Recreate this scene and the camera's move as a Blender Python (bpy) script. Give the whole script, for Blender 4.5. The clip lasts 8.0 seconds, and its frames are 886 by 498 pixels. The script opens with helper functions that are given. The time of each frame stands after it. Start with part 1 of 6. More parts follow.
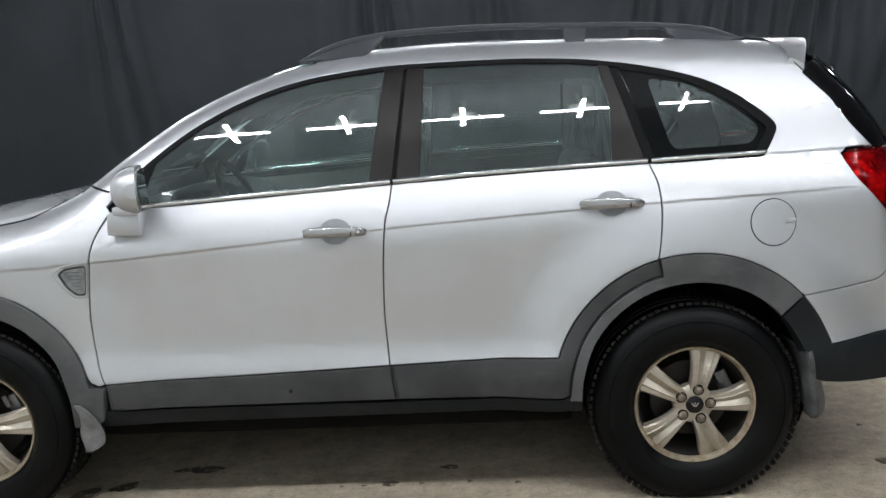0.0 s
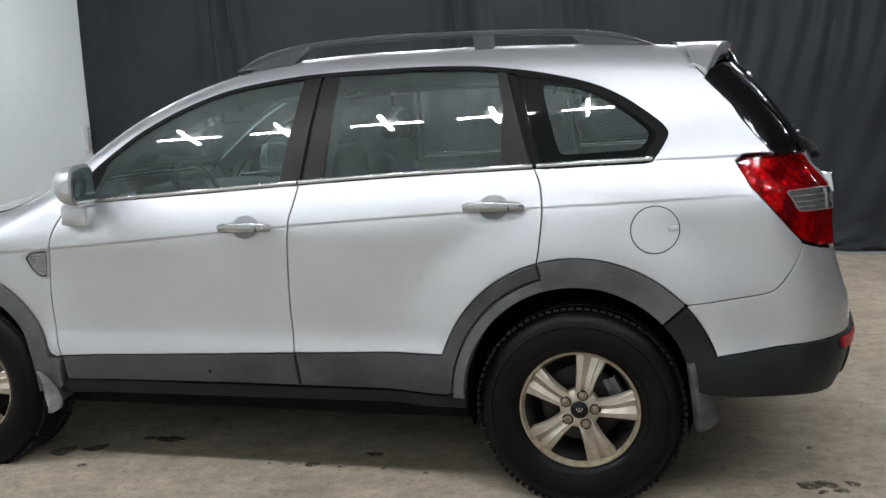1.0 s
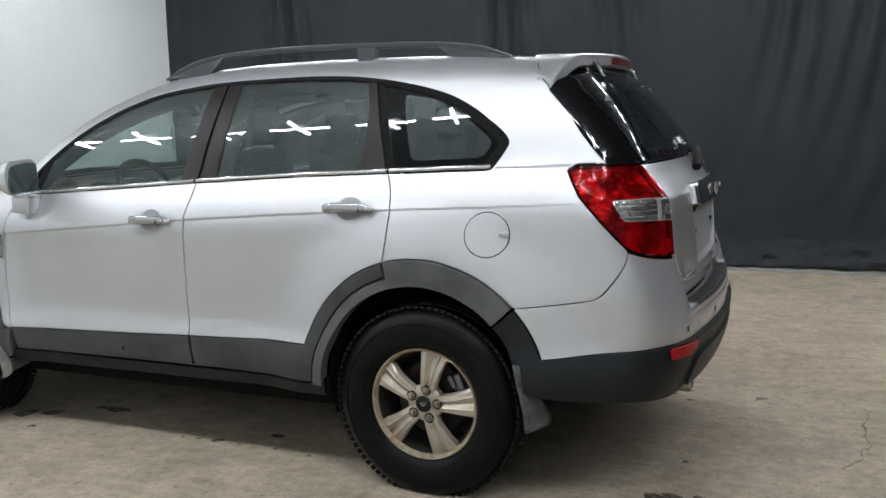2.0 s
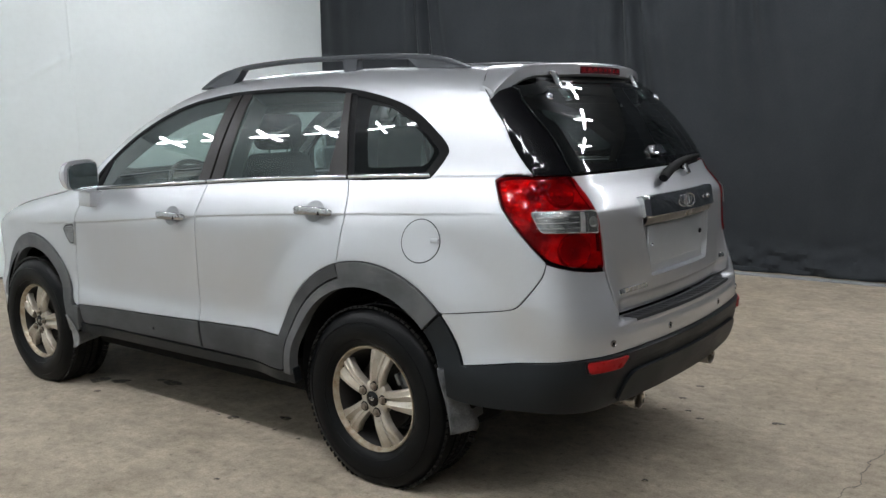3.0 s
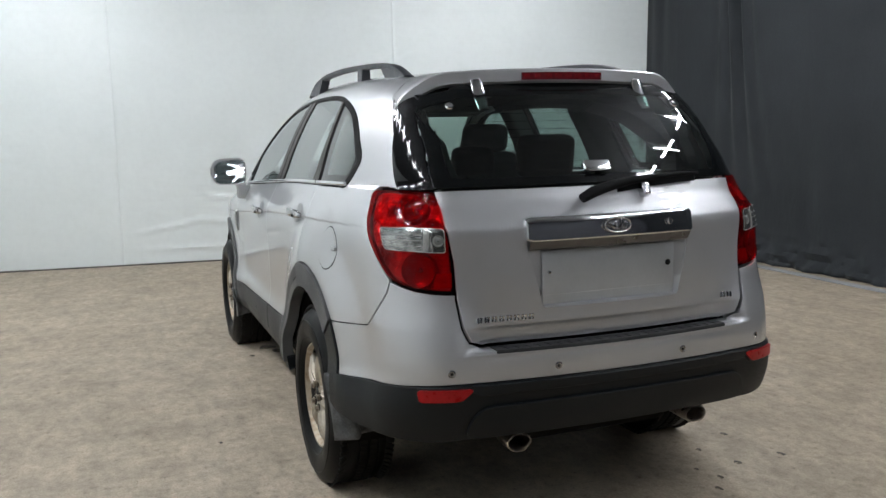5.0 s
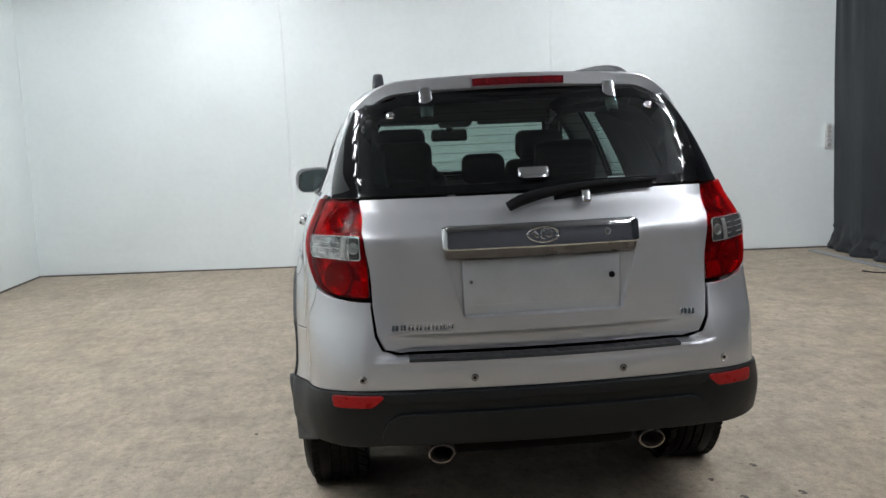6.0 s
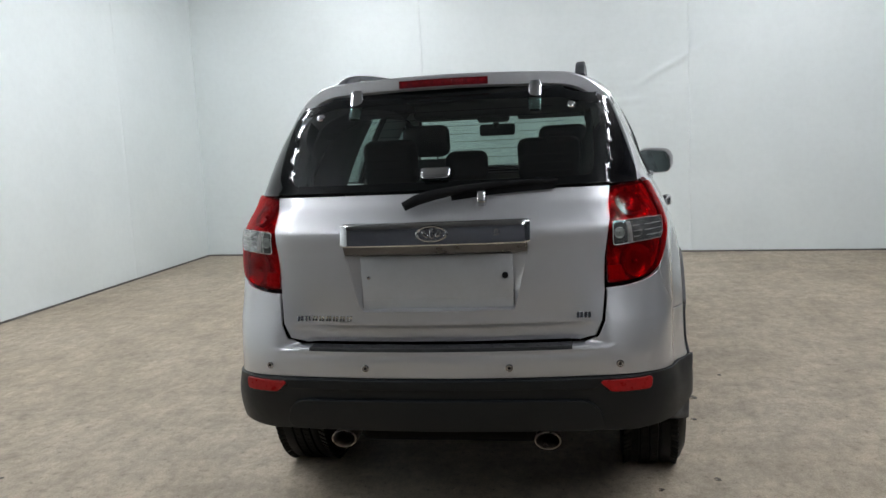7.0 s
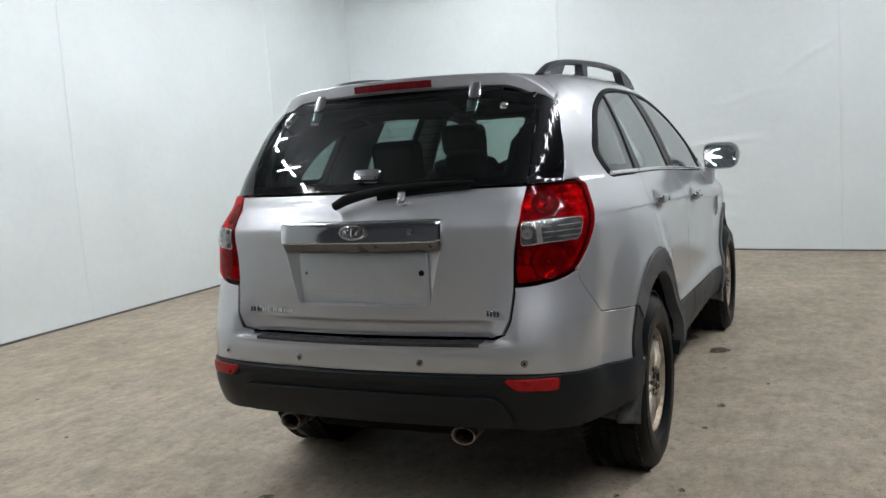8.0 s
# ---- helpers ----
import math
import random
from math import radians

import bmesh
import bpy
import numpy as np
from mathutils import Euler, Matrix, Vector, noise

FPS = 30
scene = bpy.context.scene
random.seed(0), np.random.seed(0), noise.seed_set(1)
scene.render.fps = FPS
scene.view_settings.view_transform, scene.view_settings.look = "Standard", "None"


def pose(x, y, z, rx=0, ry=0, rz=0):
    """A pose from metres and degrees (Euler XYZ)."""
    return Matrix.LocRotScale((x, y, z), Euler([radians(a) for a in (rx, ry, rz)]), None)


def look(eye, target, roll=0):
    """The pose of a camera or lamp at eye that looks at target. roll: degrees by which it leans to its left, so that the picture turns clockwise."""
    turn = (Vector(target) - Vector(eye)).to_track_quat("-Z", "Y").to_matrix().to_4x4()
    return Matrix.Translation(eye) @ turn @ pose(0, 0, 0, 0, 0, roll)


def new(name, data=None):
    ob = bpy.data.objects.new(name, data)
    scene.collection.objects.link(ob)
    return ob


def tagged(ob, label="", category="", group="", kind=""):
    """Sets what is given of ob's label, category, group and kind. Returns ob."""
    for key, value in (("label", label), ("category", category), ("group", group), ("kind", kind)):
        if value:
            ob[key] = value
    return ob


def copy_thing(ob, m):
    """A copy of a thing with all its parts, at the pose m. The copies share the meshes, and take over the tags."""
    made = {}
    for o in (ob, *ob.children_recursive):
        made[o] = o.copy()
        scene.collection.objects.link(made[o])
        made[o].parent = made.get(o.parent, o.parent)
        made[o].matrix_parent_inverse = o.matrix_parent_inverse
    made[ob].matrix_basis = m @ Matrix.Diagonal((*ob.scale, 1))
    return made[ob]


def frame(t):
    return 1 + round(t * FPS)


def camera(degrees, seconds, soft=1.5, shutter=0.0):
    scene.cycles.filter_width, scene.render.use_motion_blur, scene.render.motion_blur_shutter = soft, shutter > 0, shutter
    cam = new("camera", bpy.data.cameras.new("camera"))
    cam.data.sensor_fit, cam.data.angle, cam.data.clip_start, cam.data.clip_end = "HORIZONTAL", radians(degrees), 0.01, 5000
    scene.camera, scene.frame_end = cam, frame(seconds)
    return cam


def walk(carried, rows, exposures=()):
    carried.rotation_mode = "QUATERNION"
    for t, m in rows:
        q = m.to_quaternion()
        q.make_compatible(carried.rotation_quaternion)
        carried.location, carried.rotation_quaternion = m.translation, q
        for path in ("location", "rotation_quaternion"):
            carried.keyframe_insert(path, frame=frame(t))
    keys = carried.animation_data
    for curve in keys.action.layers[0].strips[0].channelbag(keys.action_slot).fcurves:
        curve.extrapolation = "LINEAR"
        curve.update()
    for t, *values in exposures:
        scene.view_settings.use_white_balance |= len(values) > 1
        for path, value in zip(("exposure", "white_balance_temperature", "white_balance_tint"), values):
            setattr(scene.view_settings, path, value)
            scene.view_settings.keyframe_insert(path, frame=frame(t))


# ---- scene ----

LENS = 54.1
cam = camera(LENS, 8.0)
# seconds, eye, a point looked at, roll
ROWS = [
    (0.0, (1.8783, -3.9651, 1.5257), (1.7753, -0.0260, 0.8378), -2.44),
    (0.5, (2.4212, -3.9814, 1.5153), (1.9000, -0.0759, 0.8258), -2.55),
    (1.0, (2.9935, -3.9853, 1.4955), (2.0316, -0.1562, 0.8530), -2.61),
    (1.5, (3.5501, -3.9621, 1.4784), (2.1976, -0.2489, 0.8599), -2.65),
    (1.7, (3.7805, -3.9074, 1.4580), (2.3733, -0.2110, 0.8608), -1.96),
    (2.8, (4.8928, -3.5273, 1.4762), (2.5653, -0.3275, 0.8894), -2.26),
    (3.0, (5.0716, -3.3965, 1.4898), (2.6319, -0.2815, 0.9029), -1.59),
    (3.5, (5.5011, -3.0499, 1.4919), (2.6301, -0.3251, 0.9152), -1.60),
    (4.0, (5.7891, -2.6264, 1.4843), (2.5792, -0.3105, 0.9074), -1.08),
    (4.5, (6.0535, -2.1619, 1.4861), (2.5590, -0.3013, 0.9144), -0.75),
    (4.7, (6.1662, -1.9685, 1.4983), (2.5928, -0.2623, 0.9332), -0.86),
    (5.8, (6.4985, -0.7730, 1.4542), (2.5609, -0.2732, 0.9591), -2.51),
    (6.0, (6.5491, -0.5644, 1.4650), (2.5913, -0.2535, 0.9757), -2.60),
    (6.5, (6.5742, 0.0221, 1.4852), (2.6165, -0.2212, 0.9590), -2.65),
    (7.0, (6.6161, 0.5668, 1.4689), (2.7114, -0.1381, 0.9625), -2.91),
    (7.5, (6.5477, 1.0983, 1.4526), (2.7586, -0.0830, 0.9549), -3.69),
    (8.0, (6.4178, 1.6171, 1.4472), (2.8124, -0.0458, 0.9615), -3.81),
]
EXPOSURES = [(0.0, 0.06), (1.5, 0.06), (3.0, 0.02), (4.5, -0.02), (6.0, 0.14), (6.5, 0.04), (8.0, -0.01)]
walk(cam, [(t, look(eye, at, roll)) for t, eye, at, roll in ROWS], EXPOSURES)

# ---- world and light: a closed hall under rows of crossed tube lamps ----
world = bpy.data.worlds.new("hall_world")
scene.world = world
world.use_nodes = True
world.node_tree.nodes["Background"].inputs[0].default_value = (0.9, 0.95, 1.0, 1)
world.node_tree.nodes["Background"].inputs[1].default_value = 0.02
TUBE_STRENGTH = 94.0
LAMP_Z, LAMP_STEP = 3.52, 0.81
LAMP_ROWS = ((-2.55, -3.05, 12), (2.5, -2.24, 13))  # y, first x, count


# ---- materials ----
def node_material(name):
    m = bpy.data.materials.new(name)
    m.use_nodes = True
    return m, m.node_tree.nodes, m.node_tree.links, m.node_tree.nodes["Principled BSDF"]


def add_noise(nodes, links, scale, detail=4.0, stretch=None, rough=0.55):
    co = nodes.new("ShaderNodeTexCoord")
    mp = nodes.new("ShaderNodeMapping")
    if stretch:
        mp.inputs["Scale"].default_value = stretch
    tex = nodes.new("ShaderNodeTexNoise")
    tex.inputs["Scale"].default_value = scale
    tex.inputs["Detail"].default_value = detail
    tex.inputs["Roughness"].default_value = rough
    links.new(co.outputs["Object"], mp.inputs["Vector"])
    links.new(mp.outputs["Vector"], tex.inputs["Vector"])
    return tex.outputs["Fac"]


def add_ramp(nodes, links, fac, stops):
    r = nodes.new("ShaderNodeValToRGB")
    el = r.color_ramp.elements
    while len(el) < len(stops):
        el.new(0.5)
    for e, (p, c) in zip(el, stops):
        e.position, e.color = p, (*c, 1) if len(c) == 3 else c
    links.new(fac, r.inputs["Fac"])
    return r.outputs["Color"]


def add_mix(nodes, links, fac, a, b, blend="MIX"):
    m = nodes.new("ShaderNodeMix")
    m.data_type, m.blend_type = "RGBA", blend
    for sock, v in ((m.inputs[0], fac), (m.inputs[6], a), (m.inputs[7], b)):
        if isinstance(v, (int, float)):
            sock.default_value = v
        elif isinstance(v, tuple):
            sock.default_value = (*v, 1)
        else:
            links.new(v, sock)
    return m.outputs[2]


def add_bump(nodes, links, bsdf, height, strength, distance=0.01, before=None):
    b = nodes.new("ShaderNodeBump")
    b.inputs["Strength"].default_value, b.inputs["Distance"].default_value = strength, distance
    links.new(height, b.inputs["Height"])
    if before:
        links.new(before, b.inputs["Normal"])
    links.new(b.outputs["Normal"], bsdf.inputs["Normal"])
    return b.outputs["Normal"]


def rough_ramp(nodes, links, bsdf, fac, low, high):
    m = nodes.new("ShaderNodeMapRange")
    m.inputs["From Min"].default_value, m.inputs["From Max"].default_value = 0.3, 0.7
    m.inputs["To Min"].default_value, m.inputs["To Max"].default_value = low, high
    links.new(fac, m.inputs["Value"])
    links.new(m.outputs["Result"], bsdf.inputs["Roughness"])


def plain(name, color, rough, metal=0.0, vary=0.12, scale=14.0, bump=0.0, bump_scale=180.0, coat=0.0, spec=0.5):
    """A surface with colour variation at two scales and fine relief."""
    m, n, l, b = node_material(name)
    big, fine = add_noise(n, l, scale), add_noise(n, l, scale * 9, 6)
    lo, hi = tuple(c * (1 - vary) for c in color), tuple(min(1, c * (1 + vary)) for c in color)
    base = add_ramp(n, l, big, [(0.3, lo), (0.7, hi)])
    grain = add_ramp(n, l, fine, [(0.3, (1 - vary * 0.6,) * 3), (0.7, (1,) * 3)])
    l.new(add_mix(n, l, 1.0, base, grain, "MULTIPLY"), b.inputs["Base Color"])
    rough_ramp(n, l, b, big, max(0.02, rough * 0.85), min(1, rough * 1.15))
    b.inputs["Metallic"].default_value = metal
    b.inputs["Coat Weight"].default_value = coat
    b.inputs["Specular IOR Level"].default_value = spec
    b.inputs["Coat Roughness"].default_value = 0.04
    if bump:
        add_bump(n, l, b, add_noise(n, l, bump_scale, 4), bump, 0.004)
    return m


def glazing(name, tint, gloss=1.0, rough=0.0, dusty=0.08, shine_min=0.105):
    """Thin glass: tinted see-through with Fresnel gloss and a film of dust that also paints in haze."""
    m, n, l, b = node_material(name)
    n.remove(b)
    see, shine, mix, facing = (n.new("ShaderNodeBsdfTransparent"), n.new("ShaderNodeBsdfGlossy"), n.new("ShaderNodeMixShader"), n.new("ShaderNodeLayerWeight"))
    see.inputs["Color"].default_value = (*tint, 1)
    shine.inputs["Roughness"].default_value = rough
    shine.inputs["Color"].default_value = (gloss, gloss, gloss, 1)
    facing.inputs["Blend"].default_value = 0.5
    power, grow = n.new("ShaderNodeMath"), n.new("ShaderNodeMapRange")
    power.operation, power.inputs[1].default_value = "POWER", 4.5
    grow.inputs["To Min"].default_value = shine_min
    l.new(facing.outputs["Facing"], power.inputs[0])
    l.new(power.outputs[0], grow.inputs["Value"])
    l.new(grow.outputs["Result"], mix.inputs[0])
    l.new(see.outputs[0], mix.inputs[1])
    l.new(shine.outputs[0], mix.inputs[2])
    dust, veil = n.new("ShaderNodeBsdfDiffuse"), n.new("ShaderNodeMixShader")
    dust.inputs["Color"].default_value = (0.38, 0.47, 0.465, 1)
    film = n.new("ShaderNodeMapRange")
    film.inputs["From Min"].default_value, film.inputs["From Max"].default_value = 0.35, 0.7
    film.inputs["To Min"].default_value, film.inputs["To Max"].default_value = dusty * 0.4, dusty
    l.new(add_noise(n, l, 3.0, 4), film.inputs["Value"])
    l.new(film.outputs["Result"], veil.inputs[0])
    l.new(mix.outputs[0], veil.inputs[1])
    l.new(dust.outputs[0], veil.inputs[2])
    l.new(veil.outputs[0], n["Material Output"].inputs[0])
    return m


def lens_plastic(name, tint, body_color, share):
    """Coloured lamp lens: part see-through, part coloured scatter, glossy skin."""
    m, n, l, b = node_material(name)
    b.inputs["Base Color"].default_value = (*body_color, 1)
    b.inputs["Roughness"].default_value = 0.06
    b.inputs["Coat Weight"].default_value = 1.0
    b.inputs["Coat Roughness"].default_value = 0.02
    see, mix = n.new("ShaderNodeBsdfTransparent"), n.new("ShaderNodeMixShader")
    see.inputs["Color"].default_value = (*tint, 1)
    mix.inputs[0].default_value = share
    l.new(see.outputs[0], mix.inputs[1])
    l.new(b.outputs[0], mix.inputs[2])
    l.new(mix.outputs[0], n["Material Output"].inputs[0])
    return m


def make_paint():
    m, n, l, b = node_material("silver_paint")
    flake = add_noise(n, l, 900, 2)
    dust = add_noise(n, l, 3.0, 6)
    base = add_ramp(n, l, flake, [(0.3, (0.524, 0.533, 0.557)), (0.7, (0.624, 0.633, 0.661))])
    dirt = add_ramp(n, l, dust, [(0.35, (0.95, 0.945, 0.93)), (0.65, (1, 1, 1))])
    l.new(add_mix(n, l, 1.0, base, dirt, "MULTIPLY"), b.inputs["Base Color"])
    b.inputs["Metallic"].default_value = 0.72
    rough_ramp(n, l, b, dust, 0.41, 0.45)
    b.inputs["Coat Weight"].default_value = 1.0
    b.inputs["Coat Roughness"].default_value = 0.03
    return m


def make_cladding(name, tone):
    m, n, l, b = node_material(name)
    stain, fine, wipe = add_noise(n, l, 5.0, 5), add_noise(n, l, 260, 3), add_noise(n, l, 9.0, 4, (0.6, 1, 4))
    base = add_ramp(n, l, stain, [(0.36, tuple(c * tone for c in (0.036, 0.037, 0.038))), (0.60, tuple(c * tone for c in (0.062, 0.063, 0.064)))])
    worn = add_ramp(n, l, wipe, [(0.60, (1, 1, 1)), (0.72, (1.25, 1.25, 1.25))])
    l.new(add_mix(n, l, 1.0, base, worn, "MULTIPLY"), b.inputs["Base Color"])
    b.inputs["Roughness"].default_value = 0.55
    b.inputs["Specular IOR Level"].default_value = 0.3
    add_bump(n, l, b, fine, 0.25, 0.002)
    return m


def make_concrete():
    """Worn slab: cloudy base, pale scuffed crust, damp brown blotches, drag streaks, grit and hairline cracks."""
    m, n, l, b = node_material("worn_concrete")
    big, mid = add_noise(n, l, 0.5, 6), add_noise(n, l, 2.6, 10, None, 0.68)
    crust, grit, fine = add_noise(n, l, 7.5, 10, (1.0, 1.5, 1), 0.72), add_noise(n, l, 26, 8, None, 0.7), add_noise(n, l, 110, 6, None, 0.7)
    drag, scrape = add_noise(n, l, 1.3, 8, (0.5, 1.9, 1), 0.62), add_noise(n, l, 3.4, 9, (1.7, 0.7, 1), 0.68)
    base = add_ramp(n, l, big, [(0.32, (0.398, 0.330, 0.250)), (0.68, (0.474, 0.404, 0.318))])
    c = add_mix(n, l, 1.0, base, add_ramp(n, l, mid, [(0.34, (0.82, 0.81, 0.79)), (0.46, (0.96, 0.955, 0.95)), (0.66, (1.12, 1.12, 1.12))]), "MULTIPLY")
    c = add_mix(n, l, 0.6, c, add_ramp(n, l, crust, [(0.36, (0.72, 0.71, 0.69)), (0.5, (1, 1, 1)), (0.63, (1.26, 1.26, 1.27))]), "MULTIPLY")
    c = add_mix(n, l, 0.3, c, add_ramp(n, l, drag, [(0.38, (0.72, 0.71, 0.69)), (0.52, (1, 1, 1))]), "MULTIPLY")
    c = add_mix(n, l, 0.35, c, add_ramp(n, l, scrape, [(0.36, (0.74, 0.73, 0.71)), (0.5, (1, 1, 1)), (0.66, (1.14, 1.14, 1.14))]), "MULTIPLY")
    c = add_mix(n, l, 0.9, c, add_ramp(n, l, grit, [(0.32, (0.48, 0.46, 0.43)), (0.41, (0.92, 0.92, 0.91)), (0.60, (1.10, 1.10, 1.10))]), "MULTIPLY")
    c = add_mix(n, l, 1.0, c, add_ramp(n, l, fine, [(0.34, (0.74, 0.73, 0.71)), (0.55, (1.04, 1.04, 1.04))]), "MULTIPLY")
    co, wn, warp, vor = n.new("ShaderNodeTexCoord"), n.new("ShaderNodeTexNoise"), n.new("ShaderNodeVectorMath"), n.new("ShaderNodeTexVoronoi")
    warp.operation, vor.feature = "ADD", "DISTANCE_TO_EDGE"
    vor.inputs["Scale"].default_value = 0.55
    wn.inputs["Scale"].default_value, wn.inputs["Detail"].default_value = 1.4, 6
    l.new(co.outputs["Object"], wn.inputs["Vector"])
    l.new(co.outputs["Object"], warp.inputs[0])
    l.new(wn.outputs["Color"], warp.inputs[1])
    l.new(warp.outputs[0], vor.inputs["Vector"])
    crack = add_ramp(n, l, vor.outputs["Distance"], [(0.0, (0.74, 0.73, 0.72)), (0.005, (1, 1, 1))])
    l.new(add_mix(n, l, 0.5, c, crack, "MULTIPLY"), b.inputs["Base Color"])
    rough_ramp(n, l, b, mid, 0.60, 0.82)
    nb = add_bump(n, l, b, crust, 0.22, 0.012)
    add_bump(n, l, b, grit, 0.18, 0.006, nb)
    return m


def make_wall():
    m, n, l, b = node_material("white_wall_sheet")
    big, fine = add_noise(n, l, 0.9, 5), add_noise(n, l, 16, 6)
    base = add_ramp(n, l, big, [(0.3, (0.775, 0.825, 0.825)), (0.7, (0.83, 0.88, 0.88))])
    grime = add_ramp(n, l, fine, [(0.3, (0.975, 0.975, 0.975)), (0.6, (1, 1, 1))])
    l.new(add_mix(n, l, 1.0, base, grime, "MULTIPLY"), b.inputs["Base Color"])
    b.inputs["Roughness"].default_value = 0.5
    nb = add_bump(n, l, b, add_noise(n, l, 1.3, 3, (1, 0.6, 2.2)), 0.25, 0.05)
    add_bump(n, l, b, fine, 0.04, 0.01, nb)
    return m


def make_curtain():
    m, n, l, b = node_material("black_curtain_cloth")
    big, fine = add_noise(n, l, 1.2, 5), add_noise(n, l, 70, 5)
    base = add_ramp(n, l, big, [(0.3, (0.0155, 0.0185, 0.022)), (0.7, (0.025, 0.029, 0.034))])
    weave = add_ramp(n, l, fine, [(0.3, (0.85, 0.85, 0.85)), (0.7, (1.05, 1.05, 1.05))])
    l.new(add_mix(n, l, 1.0, base, weave, "MULTIPLY"), b.inputs["Base Color"])
    b.inputs["Roughness"].default_value = 0.75
    b.inputs["Specular IOR Level"].default_value = 0.3
    b.inputs["Sheen Weight"].default_value = 0.06
    b.inputs["Sheen Roughness"].default_value = 0.5
    nb = add_bump(n, l, b, add_noise(n, l, 7, 4, (1, 1, 0.35)), 0.35, 0.02)
    add_bump(n, l, b, fine, 0.10, 0.004, nb)
    return m


def make_alloy():
    m, n, l, b = node_material("dirty_alloy")
    big, fine = add_noise(n, l, 9, 5), add_noise(n, l, 55, 6, None, 0.7)
    base = add_ramp(n, l, big, [(0.3, (0.38, 0.325, 0.255)), (0.65, (0.58, 0.535, 0.46))])
    rust = add_ramp(n, l, fine, [(0.30, (0.34, 0.22, 0.12)), (0.42, (1, 1, 1))])
    l.new(add_mix(n, l, 0.55, base, rust, "MULTIPLY"), b.inputs["Base Color"])
    b.inputs["Metallic"].default_value = 0.6
    rough_ramp(n, l, b, fine, 0.30, 0.45)
    return m


def make_rim_edge():
    m, n, l, b = node_material("rusty_rim_lip")
    fine = add_noise(n, l, 30, 6, None, 0.7)
    l.new(add_ramp(n, l, fine, [(0.32, (0.24, 0.165, 0.10)), (0.5, (0.38, 0.315, 0.235)), (0.7, (0.46, 0.41, 0.33))]), b.inputs["Base Color"])
    b.inputs["Metallic"].default_value = 0.5
    b.inputs["Roughness"].default_value = 0.45
    return m


def make_lamp_housing():
    """Facetted bright-metal inside of a tail lamp, with bright and dark reflections patched into its colour."""
    m, n, l, b = node_material("lamp_housing")
    co, cells = n.new("ShaderNodeTexCoord"), n.new("ShaderNodeTexVoronoi")
    cells.inputs["Scale"].default_value = 38
    l.new(co.outputs["Object"], cells.inputs["Vector"])
    patch = add_noise(n, l, 11, 3)
    l.new(add_ramp(n, l, patch, [(0.40, (0.10, 0.08, 0.08)), (0.50, (0.36, 0.33, 0.33)), (0.60, (0.66, 0.61, 0.61))]), b.inputs["Base Color"])
    b.inputs["Metallic"].default_value, b.inputs["Roughness"].default_value = 0.45, 0.22
    add_bump(n, l, b, cells.outputs["Distance"], 0.9, 0.012)
    return m


def make_band_backing():
    """Fluted bright-metal backing behind a clear lens; uneven glints are put in as colour patches."""
    m, n, l, b = node_material("fluted_lens_backing")
    patch = add_noise(n, l, 22, 3)
    l.new(add_ramp(n, l, patch, [(0.36, (0.16, 0.165, 0.16)), (0.50, (0.42, 0.425, 0.42)), (0.64, (0.68, 0.68, 0.67))]), b.inputs["Base Color"])
    b.inputs["Metallic"].default_value, b.inputs["Roughness"].default_value = 0.92, 0.2
    add_bump(n, l, b, add_noise(n, l, 60, 2), 0.5, 0.006)
    return m


def make_stain():
    """Soaked-in oil: dark, with a broken, feathered body that lets the floor through."""
    m, n, l, b = node_material("wet_oil_stain")
    blot = add_noise(n, l, 34, 7, None, 0.7)
    l.new(add_ramp(n, l, blot, [(0.3, (0.050, 0.038, 0.028)), (0.7, (0.105, 0.082, 0.060))]), b.inputs["Base Color"])
    b.inputs["Roughness"].default_value = 0.5
    see, mix = n.new("ShaderNodeBsdfTransparent"), n.new("ShaderNodeMixShader")
    l.new(add_ramp(n, l, blot, [(0.47, (0.05, 0.05, 0.05)), (0.62, (0.9, 0.9, 0.9))]), mix.inputs[0])
    l.new(b.outputs[0], mix.inputs[1])
    l.new(see.outputs[0], mix.inputs[2])
    l.new(mix.outputs[0], n["Material Output"].inputs[0])
    return m


def make_rubber():
    m, n, l, b = node_material("tyre_rubber")
    big, fine = add_noise(n, l, 7, 5), add_noise(n, l, 60, 5)
    base = add_ramp(n, l, big, [(0.35, (0.0028, 0.003, 0.0033)), (0.7, (0.0052, 0.0054, 0.0056))])
    l.new(base, b.inputs["Base Color"])
    rough_ramp(n, l, b, big, 0.33, 0.5)
    b.inputs["Specular IOR Level"].default_value = 0.13
    add_bump(n, l, b, fine, 0.12, 0.002)
    return m


def emitter(name, color, strength):
    m, n, l, b = node_material(name)
    b.inputs["Base Color"].default_value = (0.9, 0.9, 0.9, 1)
    b.inputs["Emission Color"].default_value = (*color, 1)
    b.inputs["Emission Strength"].default_value = strength
    return m


# The arch plastic is the door cladding recipe in about twice the tone.
PAINT, CLAD, ARCH_CLAD = make_paint(), make_cladding("grey_cladding", 0.88), make_cladding("pale_arch_cladding", 1.7)
CONCRETE, WALL, CURTAIN = make_concrete(), make_wall(), make_curtain()
ALLOY, RIM_EDGE, RUBBER = make_alloy(), make_rim_edge(), make_rubber()
TREAD = plain("dusty_tread_rubber", (0.015, 0.014, 0.0125), 0.8, vary=0.5, scale=30, bump=0.3, spec=0.2)
NUT = plain("rusty_nut_steel", (0.30, 0.25, 0.20), 0.38, 0.7, vary=0.3, scale=60)
DARK_CLAD = plain("dark_bumper_plastic", (0.006, 0.0082, 0.0102), 0.45, vary=0.18, scale=6, bump=0.25, bump_scale=320, spec=0.3)
